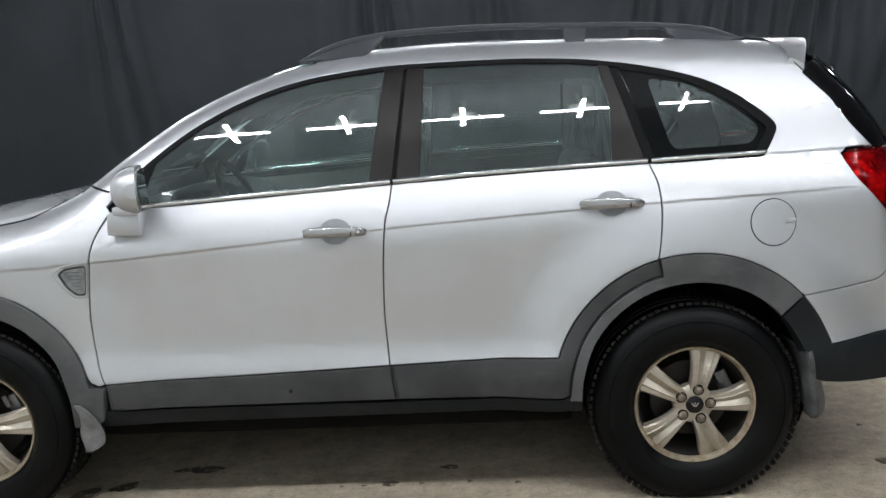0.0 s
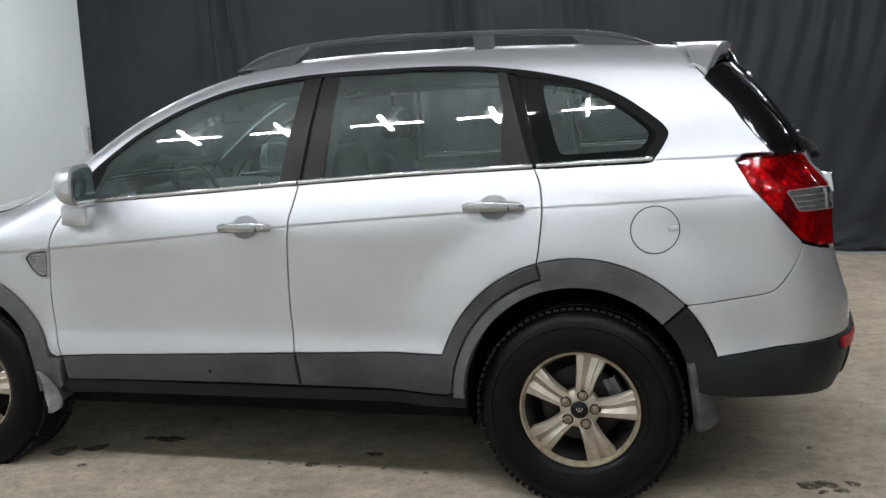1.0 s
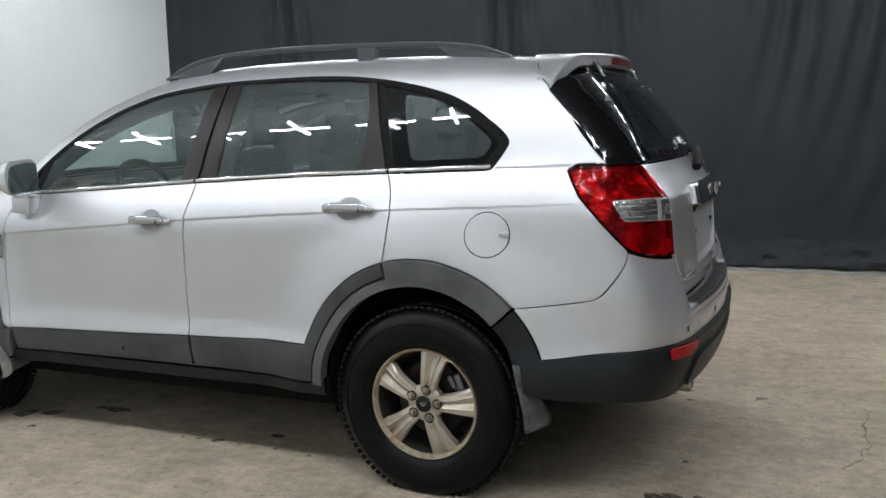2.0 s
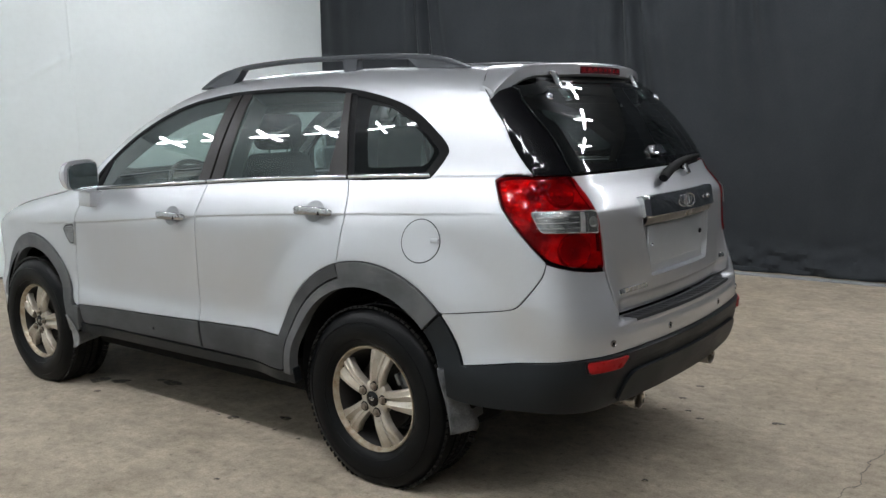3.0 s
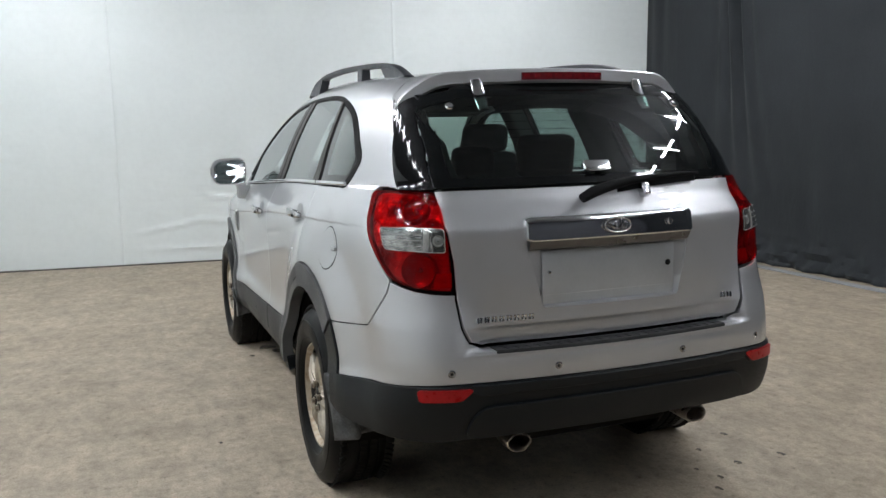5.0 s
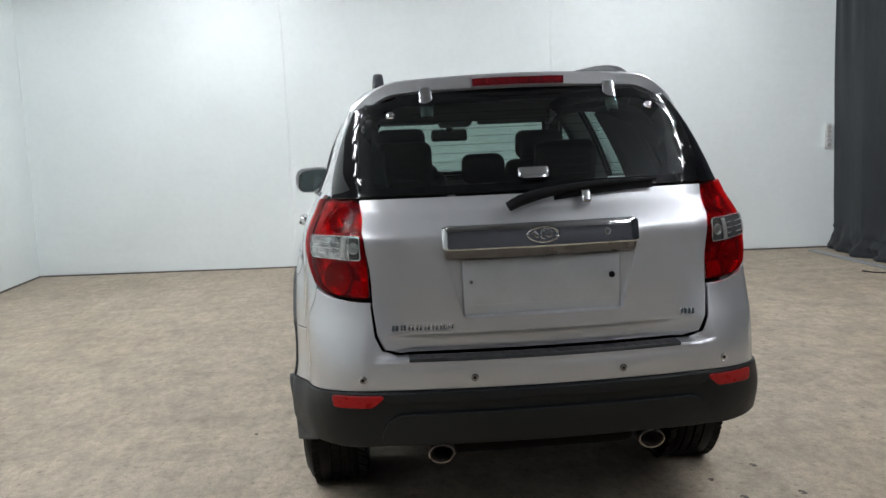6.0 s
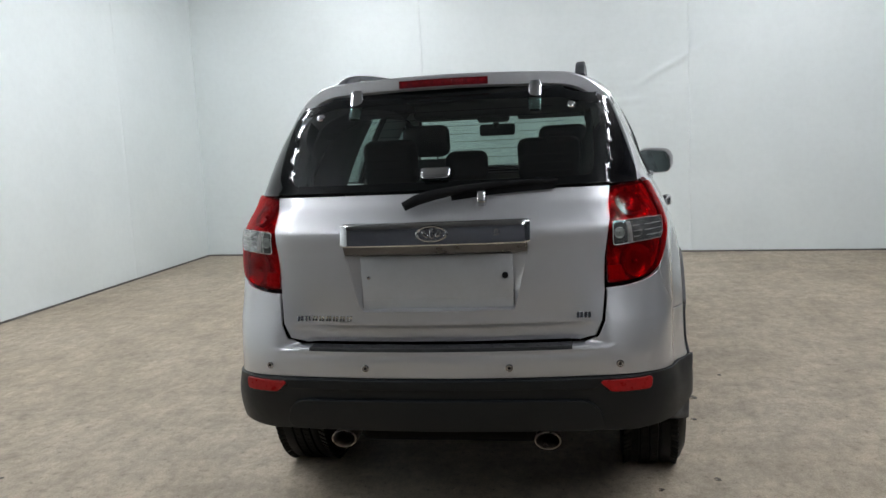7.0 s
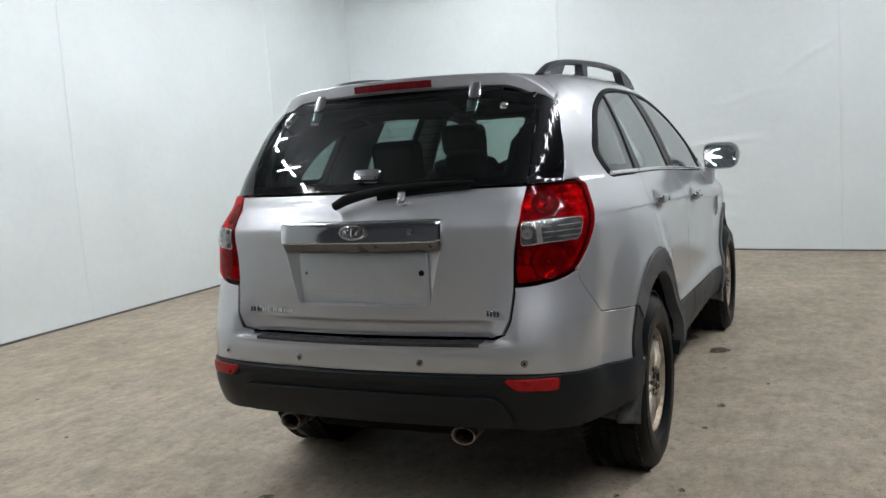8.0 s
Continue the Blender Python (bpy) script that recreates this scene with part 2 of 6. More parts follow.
BLACK = plain("black_rubber_seal", (0.009, 0.009, 0.010), 0.7, spec=0.12)
SHUT = plain("dusty_shut_line", (0.10, 0.098, 0.095), 0.8, vary=0.4, scale=20)
PILLAR = plain("brown_black_pillar_film", (0.013, 0.0105, 0.0098), 0.4, vary=0.15, scale=20, spec=0.22)
GLOSS_BLACK = plain("gloss_black_glass_band", (0.004, 0.004, 0.005), 0.05, vary=0.1, spec=0.35)
GASKET = plain("matt_grey_rubber_gasket", (0.010, 0.010, 0.0105), 0.75, spec=0.1)
CHROME = plain("chrome", (0.80, 0.81, 0.83), 0.07, 1.0, vary=0.04)
DULL_CHROME = plain("worn_chrome", (0.62, 0.62, 0.63), 0.2, 1.0, vary=0.12, scale=25)
PLATE_SILVER = plain("flat_silver_plate", (0.50, 0.52, 0.54), 0.4, 0.45, vary=0.06, scale=8)
# Side glass: film goes beyond smudges, adding a hazy glow as diffuse colour.
GLASS = glazing("side_glass", (0.60, 0.72, 0.70), dusty=0.16)
SHIELD = glazing("windscreen_glass", (0.74, 0.83, 0.80))
HATCH_GLASS = glazing("tinted_hatch_glass", (0.42, 0.53, 0.50), dusty=0.004, shine_min=0.075)
FRIT = plain("dark_glass_border", (0.005, 0.006, 0.0065), 0.04, vary=0.1, spec=0.35)
RED_LENS = lens_plastic("red_lens", (0.84, 0.03, 0.035), (0.40, 0.005, 0.010), 0.14)
CLEAR_LENS = lens_plastic("clear_lens", (0.86, 0.86, 0.86), (0.4, 0.4, 0.4), 0.08)
RED_DARK = plain("dark_red_lamp", (0.13, 0.006, 0.010), 0.15, vary=0.2, scale=60, coat=0.5)
RED_CELL = plain("red_lamp_cell", (0.20, 0.007, 0.011), 0.2, vary=0.3, scale=90)
RED_SOLID = plain("red_reflector", (0.36, 0.006, 0.008), 0.3, vary=0.15, scale=60, spec=0.25)
REFLECTOR = plain("lamp_bowl_chrome", (0.27, 0.23, 0.23), 0.22, 0.6, vary=0.3, scale=40)
BAND_GREY = plain("grey_lens_backing", (0.19, 0.20, 0.195), 0.4, 0.6, vary=0.06, scale=50)
BAND_WHITE = plain("white_lens_stripe", (0.50, 0.50, 0.49), 0.3, 0.3, vary=0.2, scale=60)
BAND_DARK = plain("smoky_lens_box", (0.07, 0.075, 0.07), 0.2, 0.3, vary=0.2, scale=40)
LAMP_HOUSE, BAND_BACK = make_lamp_housing(), make_band_backing()
HANDLE = plain("handle_silver", (0.46, 0.465, 0.475), 0.25, 0.9, vary=0.05, scale=30, coat=0.5)
MIRROR = plain("mirror_glass", (0.80, 0.84, 0.86), 0.01, 1.0, vary=0.01)
CABIN_DARK = plain("dark_cabin_cloth", (0.010, 0.0115, 0.0125), 0.85, vary=0.2, scale=30, bump=0.3, spec=0.25)
CABIN_GREY = plain("grey_cabin_trim", (0.10, 0.10, 0.095), 0.65, vary=0.08, scale=20, bump=0.15)
PALE_TRIM = plain("pale_pillar_trim", (0.44, 0.44, 0.415), 0.7, vary=0.06, scale=20, bump=0.1)
HEADLINER = plain("grey_headliner", (0.12, 0.12, 0.115), 0.9, vary=0.06, scale=25, bump=0.2)
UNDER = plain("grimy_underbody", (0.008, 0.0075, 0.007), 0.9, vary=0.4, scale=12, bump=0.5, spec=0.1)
REAR_FLAP = plain("grimy_mud_flap", (0.085, 0.088, 0.092), 0.5, vary=0.7, scale=18, bump=0.3)
FLAP = plain("dusty_mud_flap", (0.22, 0.22, 0.22), 0.7, vary=0.4, scale=14, bump=0.3)
STEEL = plain("exhaust_steel", (0.42, 0.38, 0.33), 0.3, 0.95, vary=0.3, scale=40)
CAST = plain("brake_cast_metal", (0.20, 0.20, 0.20), 0.5, 0.6, vary=0.3, scale=50)
STAIN = make_stain()
SKIRT = plain("dark_gap_sealant", (0.12, 0.112, 0.10), 0.8, vary=0.4, scale=8)
END_WALL = plain("grey_end_wall_cloth", (0.052, 0.055, 0.066), 0.8, vary=0.2, scale=1.5)
BOX_WHITE = plain("white_plastic", (0.72, 0.72, 0.70), 0.4)
CEIL = plain("dark_ceiling_panel", (0.13, 0.133, 0.138), 0.8, vary=0.06, scale=2)
TUBE = emitter("lamp_tube", (0.955, 0.99, 1.035), TUBE_STRENGTH)


# ---- mesh tools ----
def part(name, bm, material, parent=None, label="", smooth=True):
    """Link a bmesh as one mesh object under a thing or a part."""
    me = bpy.data.meshes.new(name)
    bm.normal_update()
    bm.to_mesh(me)
    bm.free()
    if smooth:
        me.polygons.foreach_set("use_smooth", [True] * len(me.polygons))
        me.set_sharp_from_angle(angle=radians(38))
    me.materials.append(material)
    ob = new(name, me)
    ob.parent = parent
    if label:
        tagged(ob, label)
    return ob


def empty(name, label, category, **more):
    ob = new(name)
    return tagged(ob, label, category, **more)


def box(bm, size, m=Matrix(), bevel=0.0, segments=2):
    r = bmesh.ops.create_cube(bm, size=1, matrix=m @ Matrix.Diagonal((*size, 1)))
    if bevel:
        edges = list({e for v in r["verts"] for e in v.link_edges})
        bmesh.ops.bevel(bm, geom=edges, offset=bevel, segments=segments, profile=0.5, affect="EDGES")
    return bm


def lathe(bm, profile, steps=48, m=Matrix(), closed=False):
    """Turn a profile of (radius, height along y) round the y axis."""
    rings = []
    for k in range(steps):
        a = 2 * math.pi * k / steps
        rings.append([bm.verts.new(m @ Vector((r * math.cos(a), h, r * math.sin(a)))) for r, h in profile])
    n = len(profile)
    for k in range(steps):
        p, q = rings[k], rings[(k + 1) % steps]
        for i in range(n if closed else n - 1):
            j = (i + 1) % n
            bm.faces.new((p[i], p[j], q[j], q[i]))
    return bm


def sweep(bm, path, sections, cap=True, up=(0, 0, 1)):
    """Loft cross-sections (lists of (across, up)) along a path of points."""
    rings = []
    pts = [Vector(p) for p in path]
    for i, p in enumerate(pts):
        d = (pts[min(i + 1, len(pts) - 1)] - pts[max(i - 1, 0)]).normalized()
        side = d.cross(Vector(up)).normalized()
        top = side.cross(d)
        sec = sections[i] if isinstance(sections[0][0], (list, tuple)) else sections
        rings.append([bm.verts.new(p + side * a + top * b) for a, b in sec])
    n = len(rings[0])
    for p, q in zip(rings, rings[1:]):
        for i in range(n):
            j = (i + 1) % n
            bm.faces.new((p[i], p[j], q[j], q[i]))
    if cap:
        bm.faces.new(list(reversed(rings[0])))
        bm.faces.new(rings[-1])
    bmesh.ops.recalc_face_normals(bm, faces=bm.faces[:])
    return bm


def oval(a, b, n=10):
    return [(a * math.cos(t), b * math.sin(t)) for t in np.linspace(0, 2 * math.pi, n, endpoint=False)]


def spline(pts, n=8):
    """Smooth open curve through control points."""
    p = [np.array(q, float) for q in pts]
    p = [2 * p[0] - p[1]] + p + [2 * p[-1] - p[-2]]
    out = []
    for i in range(1, len(p) - 2):
        for u in np.linspace(0, 1, n, endpoint=False):
            out.append(0.5 * (2 * p[i] + (p[i + 1] - p[i - 1]) * u + (2 * p[i - 1] - 5 * p[i] + 4 * p[i + 1] - p[i + 2]) * u ** 2
                              + (3 * p[i] - p[i - 1] - 3 * p[i + 1] + p[i + 2]) * u ** 3))
    out.append(p[-2])
    return [tuple(q) for q in out]


def rounded(pts, r, n=6):
    """Polygon with filleted corners."""
    p = [np.array(q, float) for q in pts]
    out = []
    for i, c in enumerate(p):
        a, b = p[i - 1] - c, p[(i + 1) % len(p)] - c
        la, lb = np.linalg.norm(a), np.linalg.norm(b)
        d = min(r, 0.45 * la, 0.45 * lb)
        s, e = c + a / la * d, c + b / lb * d
        for u in np.linspace(0, 1, n):
            out.append(tuple((1 - u) ** 2 * s + 2 * u * (1 - u) * c + u ** 2 * e))
    return out


def resample(poly, step):
    out = []
    for i, a in enumerate(poly):
        b = poly[(i + 1) % len(poly)]
        n = max(1, int(math.dist(a, b) / step))
        for k in range(n):
            u = k / n
            out.append((a[0] + (b[0] - a[0]) * u, a[1] + (b[1] - a[1]) * u))
    return [q for i, q in enumerate(out) if math.dist(q, out[i - 1]) > 1e-5]


def area(poly):
    return 0.5 * sum(a[0] * b[1] - b[0] * a[1] for a, b in zip(poly, poly[1:] + poly[:1]))


def inset(poly, d):
    """Move an outline inwards by d."""
    if area(poly) < 0:
        poly = poly[::-1]
    out = []
    for i, c in enumerate(poly):
        a, b = np.array(poly[i - 1]), np.array(poly[(i + 1) % len(poly)])
        t = b - a
        t = t / (np.linalg.norm(t) + 1e-12)
        out.append((c[0] - t[1] * d, c[1] + t[0] * d))
    return out


# ---- the car body's outer skin, as a signed function ----
def smax(a, b, k):
    return np.maximum(a, b) + np.maximum(k - np.abs(a - b), 0) ** 2 / (4 * k)


def curve(t, pts):
    """Smooth monotone curve through control points (t, value)."""
    p = np.array(pts, float)
    x, v = p[:, 0], p[:, 1]
    d = np.diff(v) / np.diff(x)
    m = np.concatenate([[d[0]], (d[1:] + d[:-1]) / 2, [d[-1]]])
    flat = np.concatenate([[False], d[1:] * d[:-1] <= 0, [False]])
    m[flat] = 0
    t = np.clip(np.asarray(t, float), x[0], x[-1])
    i = np.clip(np.searchsorted(x, t, side="right") - 1, 0, len(x) - 2)
    h = x[i + 1] - x[i]
    u = (t - x[i]) / h
    return ((2 * u ** 3 - 3 * u ** 2 + 1) * v[i] + (u ** 3 - 2 * u ** 2 + u) * h * m[i]
            + (3 * u ** 2 - 2 * u ** 3) * v[i + 1] + (u ** 3 - u ** 2) * h * m[i + 1])


def table(pts, soft):
    """The same curve softened over a length, as a dense table."""
    lo, hi = pts[0][0], pts[-1][0]
    t = np.linspace(lo - 0.4, hi + 0.4, 4000)
    first, last = (pts[1][1] - pts[0][1]) / (pts[1][0] - pts[0][0]), (pts[-1][1] - pts[-2][1]) / (pts[-1][0] - pts[-2][0])
    v = curve(t, pts) + np.minimum(t - lo, 0) * first + np.maximum(t - hi, 0) * last
    step = t[1] - t[0]
    n = int(3.2 * soft / step) + 1
    k = np.exp(-0.5 * (np.arange(-n, n + 1) * step / soft) ** 2)
    return t, np.convolve(np.pad(v, n, mode="edge"), k / k.sum(), mode="valid")


def gate_table(pts, low):
    """A profile of the tail: folds below, a crisp fold under the window, one even bow in the glass."""
    t, under = table(pts, low)
    crisp, bow = table(pts, 0.0025)[1], table(pts, 0.035)[1]
    for at, wide, v in ((1.0, 0.05, crisp), (1.19, 0.07, bow)):
        u = np.clip((t - at) / wide, 0, 1)
        under = under + (v - under) * u * u * (3 - 2 * u)
    return t, under


SIDE = [(0.2, 0.80), (0.34, 0.872), (0.53, 0.889), (0.575, 0.8735), (0.63, 0.8665), (0.72, 0.867), (0.90, 0.873), (1.02, 0.879), (1.10, 0.854), (1.21, 0.7985), (1.40, 0.7225), (1.60, 0.6165), (1.85, 0.43)]
REAR = [(0.2, 3.50), (0.32, 3.62), (0.45, 3.70), (0.56, 3.728), (0.66, 3.735), (0.703, 3.729), (0.7185, 3.717), (0.7245, 3.664), (0.750, 3.660), (0.788, 3.6635), (0.799, 3.6705), (0.815, 3.6695), (0.93, 3.668), (1.05, 3.6605), (1.128, 3.6545),
        (1.139, 3.6490), (1.18, 3.6195), (1.22, 3.5870), (1.25, 3.5720), (1.32, 3.5342), (1.4, 3.4815), (1.48, 3.4189), (1.545, 3.3606), (1.62, 3.2852), (1.7, 3.1951), (1.85, 3.02)]
TOP = [(-0.95, 0.62), (-0.9, 0.80), (-0.8, 0.90), (-0.5, 1.04), (0.0, 1.148), (0.26, 1.195), (0.40, 1.24), (0.6, 1.375), (0.8, 1.505), (1.0, 1.602), (1.2, 1.672),
       (1.4, 1.712), (1.7, 1.734), (2.0, 1.738), (2.3, 1.735), (2.7, 1.722), (3.0, 1.703), (3.4, 1.672), (3.8, 1.63)]

CREASE_PTS = [(-0.2, 0.93), (0.5, 0.966), (0.8, 0.987), (1.18, 1.018), (1.59, 1.050), (2.04, 1.077), (2.58, 1.106), (2.95, 1.118), (3.4, 1.135)]

FLANK = [p for p in REAR if p[0] < 0.70 or p[0] > 0.91]
SIDE_T, REAR_T, FLANK_T, TOP_T, CREASE = table(SIDE, 0.028), gate_table(REAR, 0.0025), gate_table(FLANK, 0.025), table(TOP, 0.028), table(CREASE_PTS, 0.1)


def half_width(x, z):
    rise = 0.04 * (x - 1.6) * np.clip((z - 0.75) / 0.3, 0, 1)
    w = np.interp(z - rise, *SIDE_T)
    w = w - (0.062 + 0.06 * np.clip((z - 0.8) / 0.4, 0, 1)) * np.maximum(x - 2.6, 0) ** 2 - 0.07 * np.maximum(0.6 - x, 0) ** 2
    below = (np.interp(x, *CREASE) - z) / 0.0065
    lip = np.clip(below, 0, 1)
    fade = np.clip((3.38 - x) / 0.5, 0, 1) * np.clip((x + 0.1) / 0.5, 0, 1)
    w = w - 0.0050 * lip * lip * (3 - 2 * lip) * fade * np.clip(1.25 - np.maximum(below, 0) / 72, 0, 1)
    step = np.clip((z - 1.2535 - 0.02 * (x - 3.05)) / 0.009, 0, 1) * np.clip((x - 2.93) / 0.09, 0, 1)
    w = w - 0.0045 * step * step * (3 - 2 * step)
    for ax, amp, far, wide in ((0.0, 0.020, 0.77, 0.30), (2.707, 0.043, 0.75, 0.24)):
        r = np.hypot(x - ax, z - 0.40)
        u = np.clip((far - r) / wide, 0, 1)
        w = w + amp * u * u * (3 - 2 * u)
    return w


def body(x, y, z):
    """Signed: below 0 inside the car body's outer skin."""
    a = np.abs(y)
    side = a - half_width(x, z)
    out = np.clip((a - 0.455) / 0.15, 0, 1)
    out = out * out * (3 - 2 * out)
    rear = x - ((1 - out) * np.interp(z, *REAR_T) + out * np.interp(z, *FLANK_T) - 0.15 * a ** 2)
    top = z - (np.interp(x, *TOP_T) - 0.10 * a ** 2)
    nose = -(x + 0.92 - 0.22 * a ** 2)
    u = np.clip((z - 1.18) / 0.16, 0, 1)
    f = smax(side, rear, 0.22 - 0.075 * u * u * (3 - 2 * u))
    f = smax(f, nose, 0.25)
    return smax(f, top, 0.09)


CORNER_X, CORNER_Y, CORNER_LEN = 3.25, 0.45, 0.60
MID = CORNER_X + CORNER_LEN + CORNER_Y


def along(x, y):
    """The wrap coordinate of a place on the left side or the rear."""
    a = abs(y)
    if x <= CORNER_X and a > CORNER_Y:
        s = x
    elif a <= CORNER_Y:
        s = MID - a
    else:
        s = CORNER_X + CORNER_LEN * math.atan2(x - CORNER_X, a - CORNER_Y) / (math.pi / 2)
    return s if y <= 0 else 2 * MID - s


def root(base, way, far):
    lo, hi = np.zeros(len(base)), np.full(len(base), float(far))
    for _ in range(26):
        mid = (lo + hi) / 2
        p = base + way * mid[:, None]
        out = body(p[:, 0], p[:, 1], p[:, 2]) > 0
        hi, lo = np.where(out, mid, hi), np.where(out, lo, mid)
    return base + way * hi[:, None]


def skin(kind, uv):
    """Places and normals on the skin. wrap: (way round, height); top: (x, y)."""
    uv = np.asarray(uv, float)
    n = len(uv)
    base, way = np.zeros((n, 3)), np.zeros((n, 3))
    if kind == "top":
        base[:, 0], base[:, 1], base[:, 2] = uv[:, 0], uv[:, 1], 0.5
        way[:, 2] = 1
        p = root(base, way, 1.6)
    else:
        s, z = uv[:, 0], uv[:, 1]
        right = s > MID
        s = np.where(right, 2 * MID - s, s)
        ang = np.clip((s - CORNER_X) / CORNER_LEN, 0, 1) * math.pi / 2
        base[:, 0] = np.where(s < CORNER_X, s, CORNER_X)
        base[:, 1] = np.where(s < CORNER_X, 0.0, np.where(s < CORNER_X + CORNER_LEN, -CORNER_Y, s - MID))
        base[:, 2] = z
        way[:, 0], way[:, 1] = np.sin(ang), -np.cos(ang)
        p = root(base, way, 1.5)
        p[:, 1] = np.where(right, -p[:, 1], p[:, 1])
    e = 0.0025
    g = np.stack([body(*(p + e * d).T) - body(*(p - e * d).T) for d in np.eye(3)], 1)
    g /= np.linalg.norm(g, axis=1, keepdims=True) + 1e-12
    return p, g


def clip_cell(poly, x0, y0, x1, y1):
    for axis, lim, sign in ((0, x0, 1), (0, x1, -1), (1, y0, 1), (1, y1, -1)):
        out = []
        for i, b in enumerate(poly):
            a = poly[i - 1]
            da, db = sign * (a[axis] - lim), sign * (b[axis] - lim)
            if (da < 0) != (db < 0):
                u = da / (da - db)
                out.append((a[0] + (b[0] - a[0]) * u, a[1] + (b[1] - a[1]) * u))
            if db >= 0:
                out.append(b)
        poly = out
        if len(poly) < 3:
            return []
    return poly


def fill(poly, cell):
    """Cells of a grid cut to an outline: places and faces."""
    q = np.array(poly)
    wide, tall = cell if isinstance(cell, tuple) else (cell, cell)
    size = np.array((wide, tall))
    x0, y0 = q.min(0) - 1e-4
    nx, ny = np.ceil((q.max(0) + 1e-4 - (x0, y0)) / size).astype(int)
    touched = np.zeros((nx, ny), bool)
    for a, b in zip(q, np.roll(q, -1, 0)):
        i0, j0 = np.floor((np.minimum(a, b) - (x0, y0)) / size - 0.001).astype(int)
        i1, j1 = np.floor((np.maximum(a, b) - (x0, y0)) / size + 0.001).astype(int)
        touched[max(i0, 0):i1 + 1, max(j0, 0):j1 + 1] = True
    cx, cy = np.meshgrid(x0 + (np.arange(nx) + 0.5) * wide, y0 + (np.arange(ny) + 0.5) * tall, indexing="ij")
    inside = np.zeros((nx, ny), bool)
    for a, b in zip(q, np.roll(q, -1, 0)):
        if a[1] != b[1]:
            cross = ((a[1] > cy) != (b[1] > cy)) & (cx < (b[0] - a[0]) * (cy - a[1]) / (b[1] - a[1]) + a[0])
            inside ^= cross
    keys, pts, faces = {}, [], []

    def key(p):
        k = (round(p[0] * 2e5), round(p[1] * 2e5))
        if k not in keys:
            keys[k] = len(pts)
            pts.append(p)
        return keys[k]

    for i in range(nx):
        for j in range(ny):
            if not (touched[i, j] or inside[i, j]):
                continue
            a, b, c, d = x0 + i * wide, y0 + j * tall, x0 + (i + 1) * wide, y0 + (j + 1) * tall
            ring = clip_cell(poly, a, b, c, d) if touched[i, j] else [(a, b), (c, b), (c, d), (a, d)]
            ids = []
            for p in ring:
                k = key(p)
                if k not in ids:
                    ids.append(k)
            if len(ids) > 2:
                faces.append(ids)
    return pts, faces


def panel(name, outline, material, parent, off=0.0, depth=0.014, cell=0.035, kind="wrap", flip=False, label="", gap=0.0, step=0.015, loops=None, pieces=None):
    """A piece of the car's skin: an outline laid on it, lifted by off, with a folded edge of the given depth."""
    poly = resample(outline, step)
    if area(poly) < 0:
        poly = poly[::-1]
    if gap:
        poly = inset(poly, gap)
    pts, faces = [], []
    for piece in pieces or [poly]:
        some, rings = fill(piece, cell)
        faces += [[i + len(pts) for i in r] for r in rings]
        pts += some
    p, g = skin(kind, pts)
    verts, normals, polys = list(p + g * off), list(g), [tuple(f) for f in faces]
    r = min(0.003, depth / 3)
    for loop in loops or [poly]:
        e, ge = skin(kind, loop)
        n, base = len(loop), len(verts)
        tang = np.roll(e, -1, 0) - np.roll(e, 1, 0)
        side = np.cross(tang, ge)
        side /= np.linalg.norm(side, axis=1, keepdims=True) + 1e-12
        rings = [(e + ge * off, ge), (e + ge * (off - r * 0.3) + side * r * 0.7, ge * 0.7 + side * 0.7), (e + ge * (off - r) + side * r, side), (e + ge * (off - depth) + side * r, side)]
        for q, nq in rings:
            verts += list(q)
            normals += list(nq)
        for k in range(len(rings) - 1):
            for i in range(n):
                j = (i + 1) % n
                a = base + k * n
                polys.append((a + i, a + n + i, a + n + j, a + j))
    verts, normals = np.array(verts), np.array(normals)
    if flip:
        verts, normals = verts * (1, -1, 1), normals * (1, -1, 1)
    keep = []
    for f in polys:
        v = verts[list(f)]
        c = np.zeros(3)
        for i in range(len(v)):
            c += np.cross(v[i - 1], v[i])
        if c @ normals[list(f)].mean(0) < 0:
            f = f[::-1]
        keep.append(f)
    me = bpy.data.meshes.new(name)
    me.from_pydata([tuple(v) for v in verts], [], keep)
    me.polygons.foreach_set("use_smooth", [True] * len(me.polygons))
    me.normals_split_custom_set_from_vertices([tuple(v) for v in normals / (np.linalg.norm(normals, axis=1, keepdims=True) + 1e-12)])
    me.materials.append(material)
    ob = new(name, me)
    ob.parent = parent
    if label:
        tagged(ob, label)
    return ob


def both(name, outline, material, parent, **more):
    """The same piece on both sides of the car."""
    return [panel(name, outline, material, parent, flip=f, **more) for f in (False, True)]


def at_skin(s, z, off=0.0, flip=False):
    """A frame on the skin: x along the car's side, y outwards, z up along the skin."""
    p, g = skin("wrap", [(s, z)])
    p, g = Vector(p[0]), Vector(g[0])
    if flip:
        p.y, g.y = -p.y, -g.y
    p = p + g * off
    x = Vector((0, 0, 1)).cross(g).normalized() * -1
    zz = x.cross(g)
    return Matrix(((x.x, g.x, zz.x, p.x), (x.y, g.y, zz.y, p.y), (x.z, g.z, zz.z, p.z), (0, 0, 0, 1)))


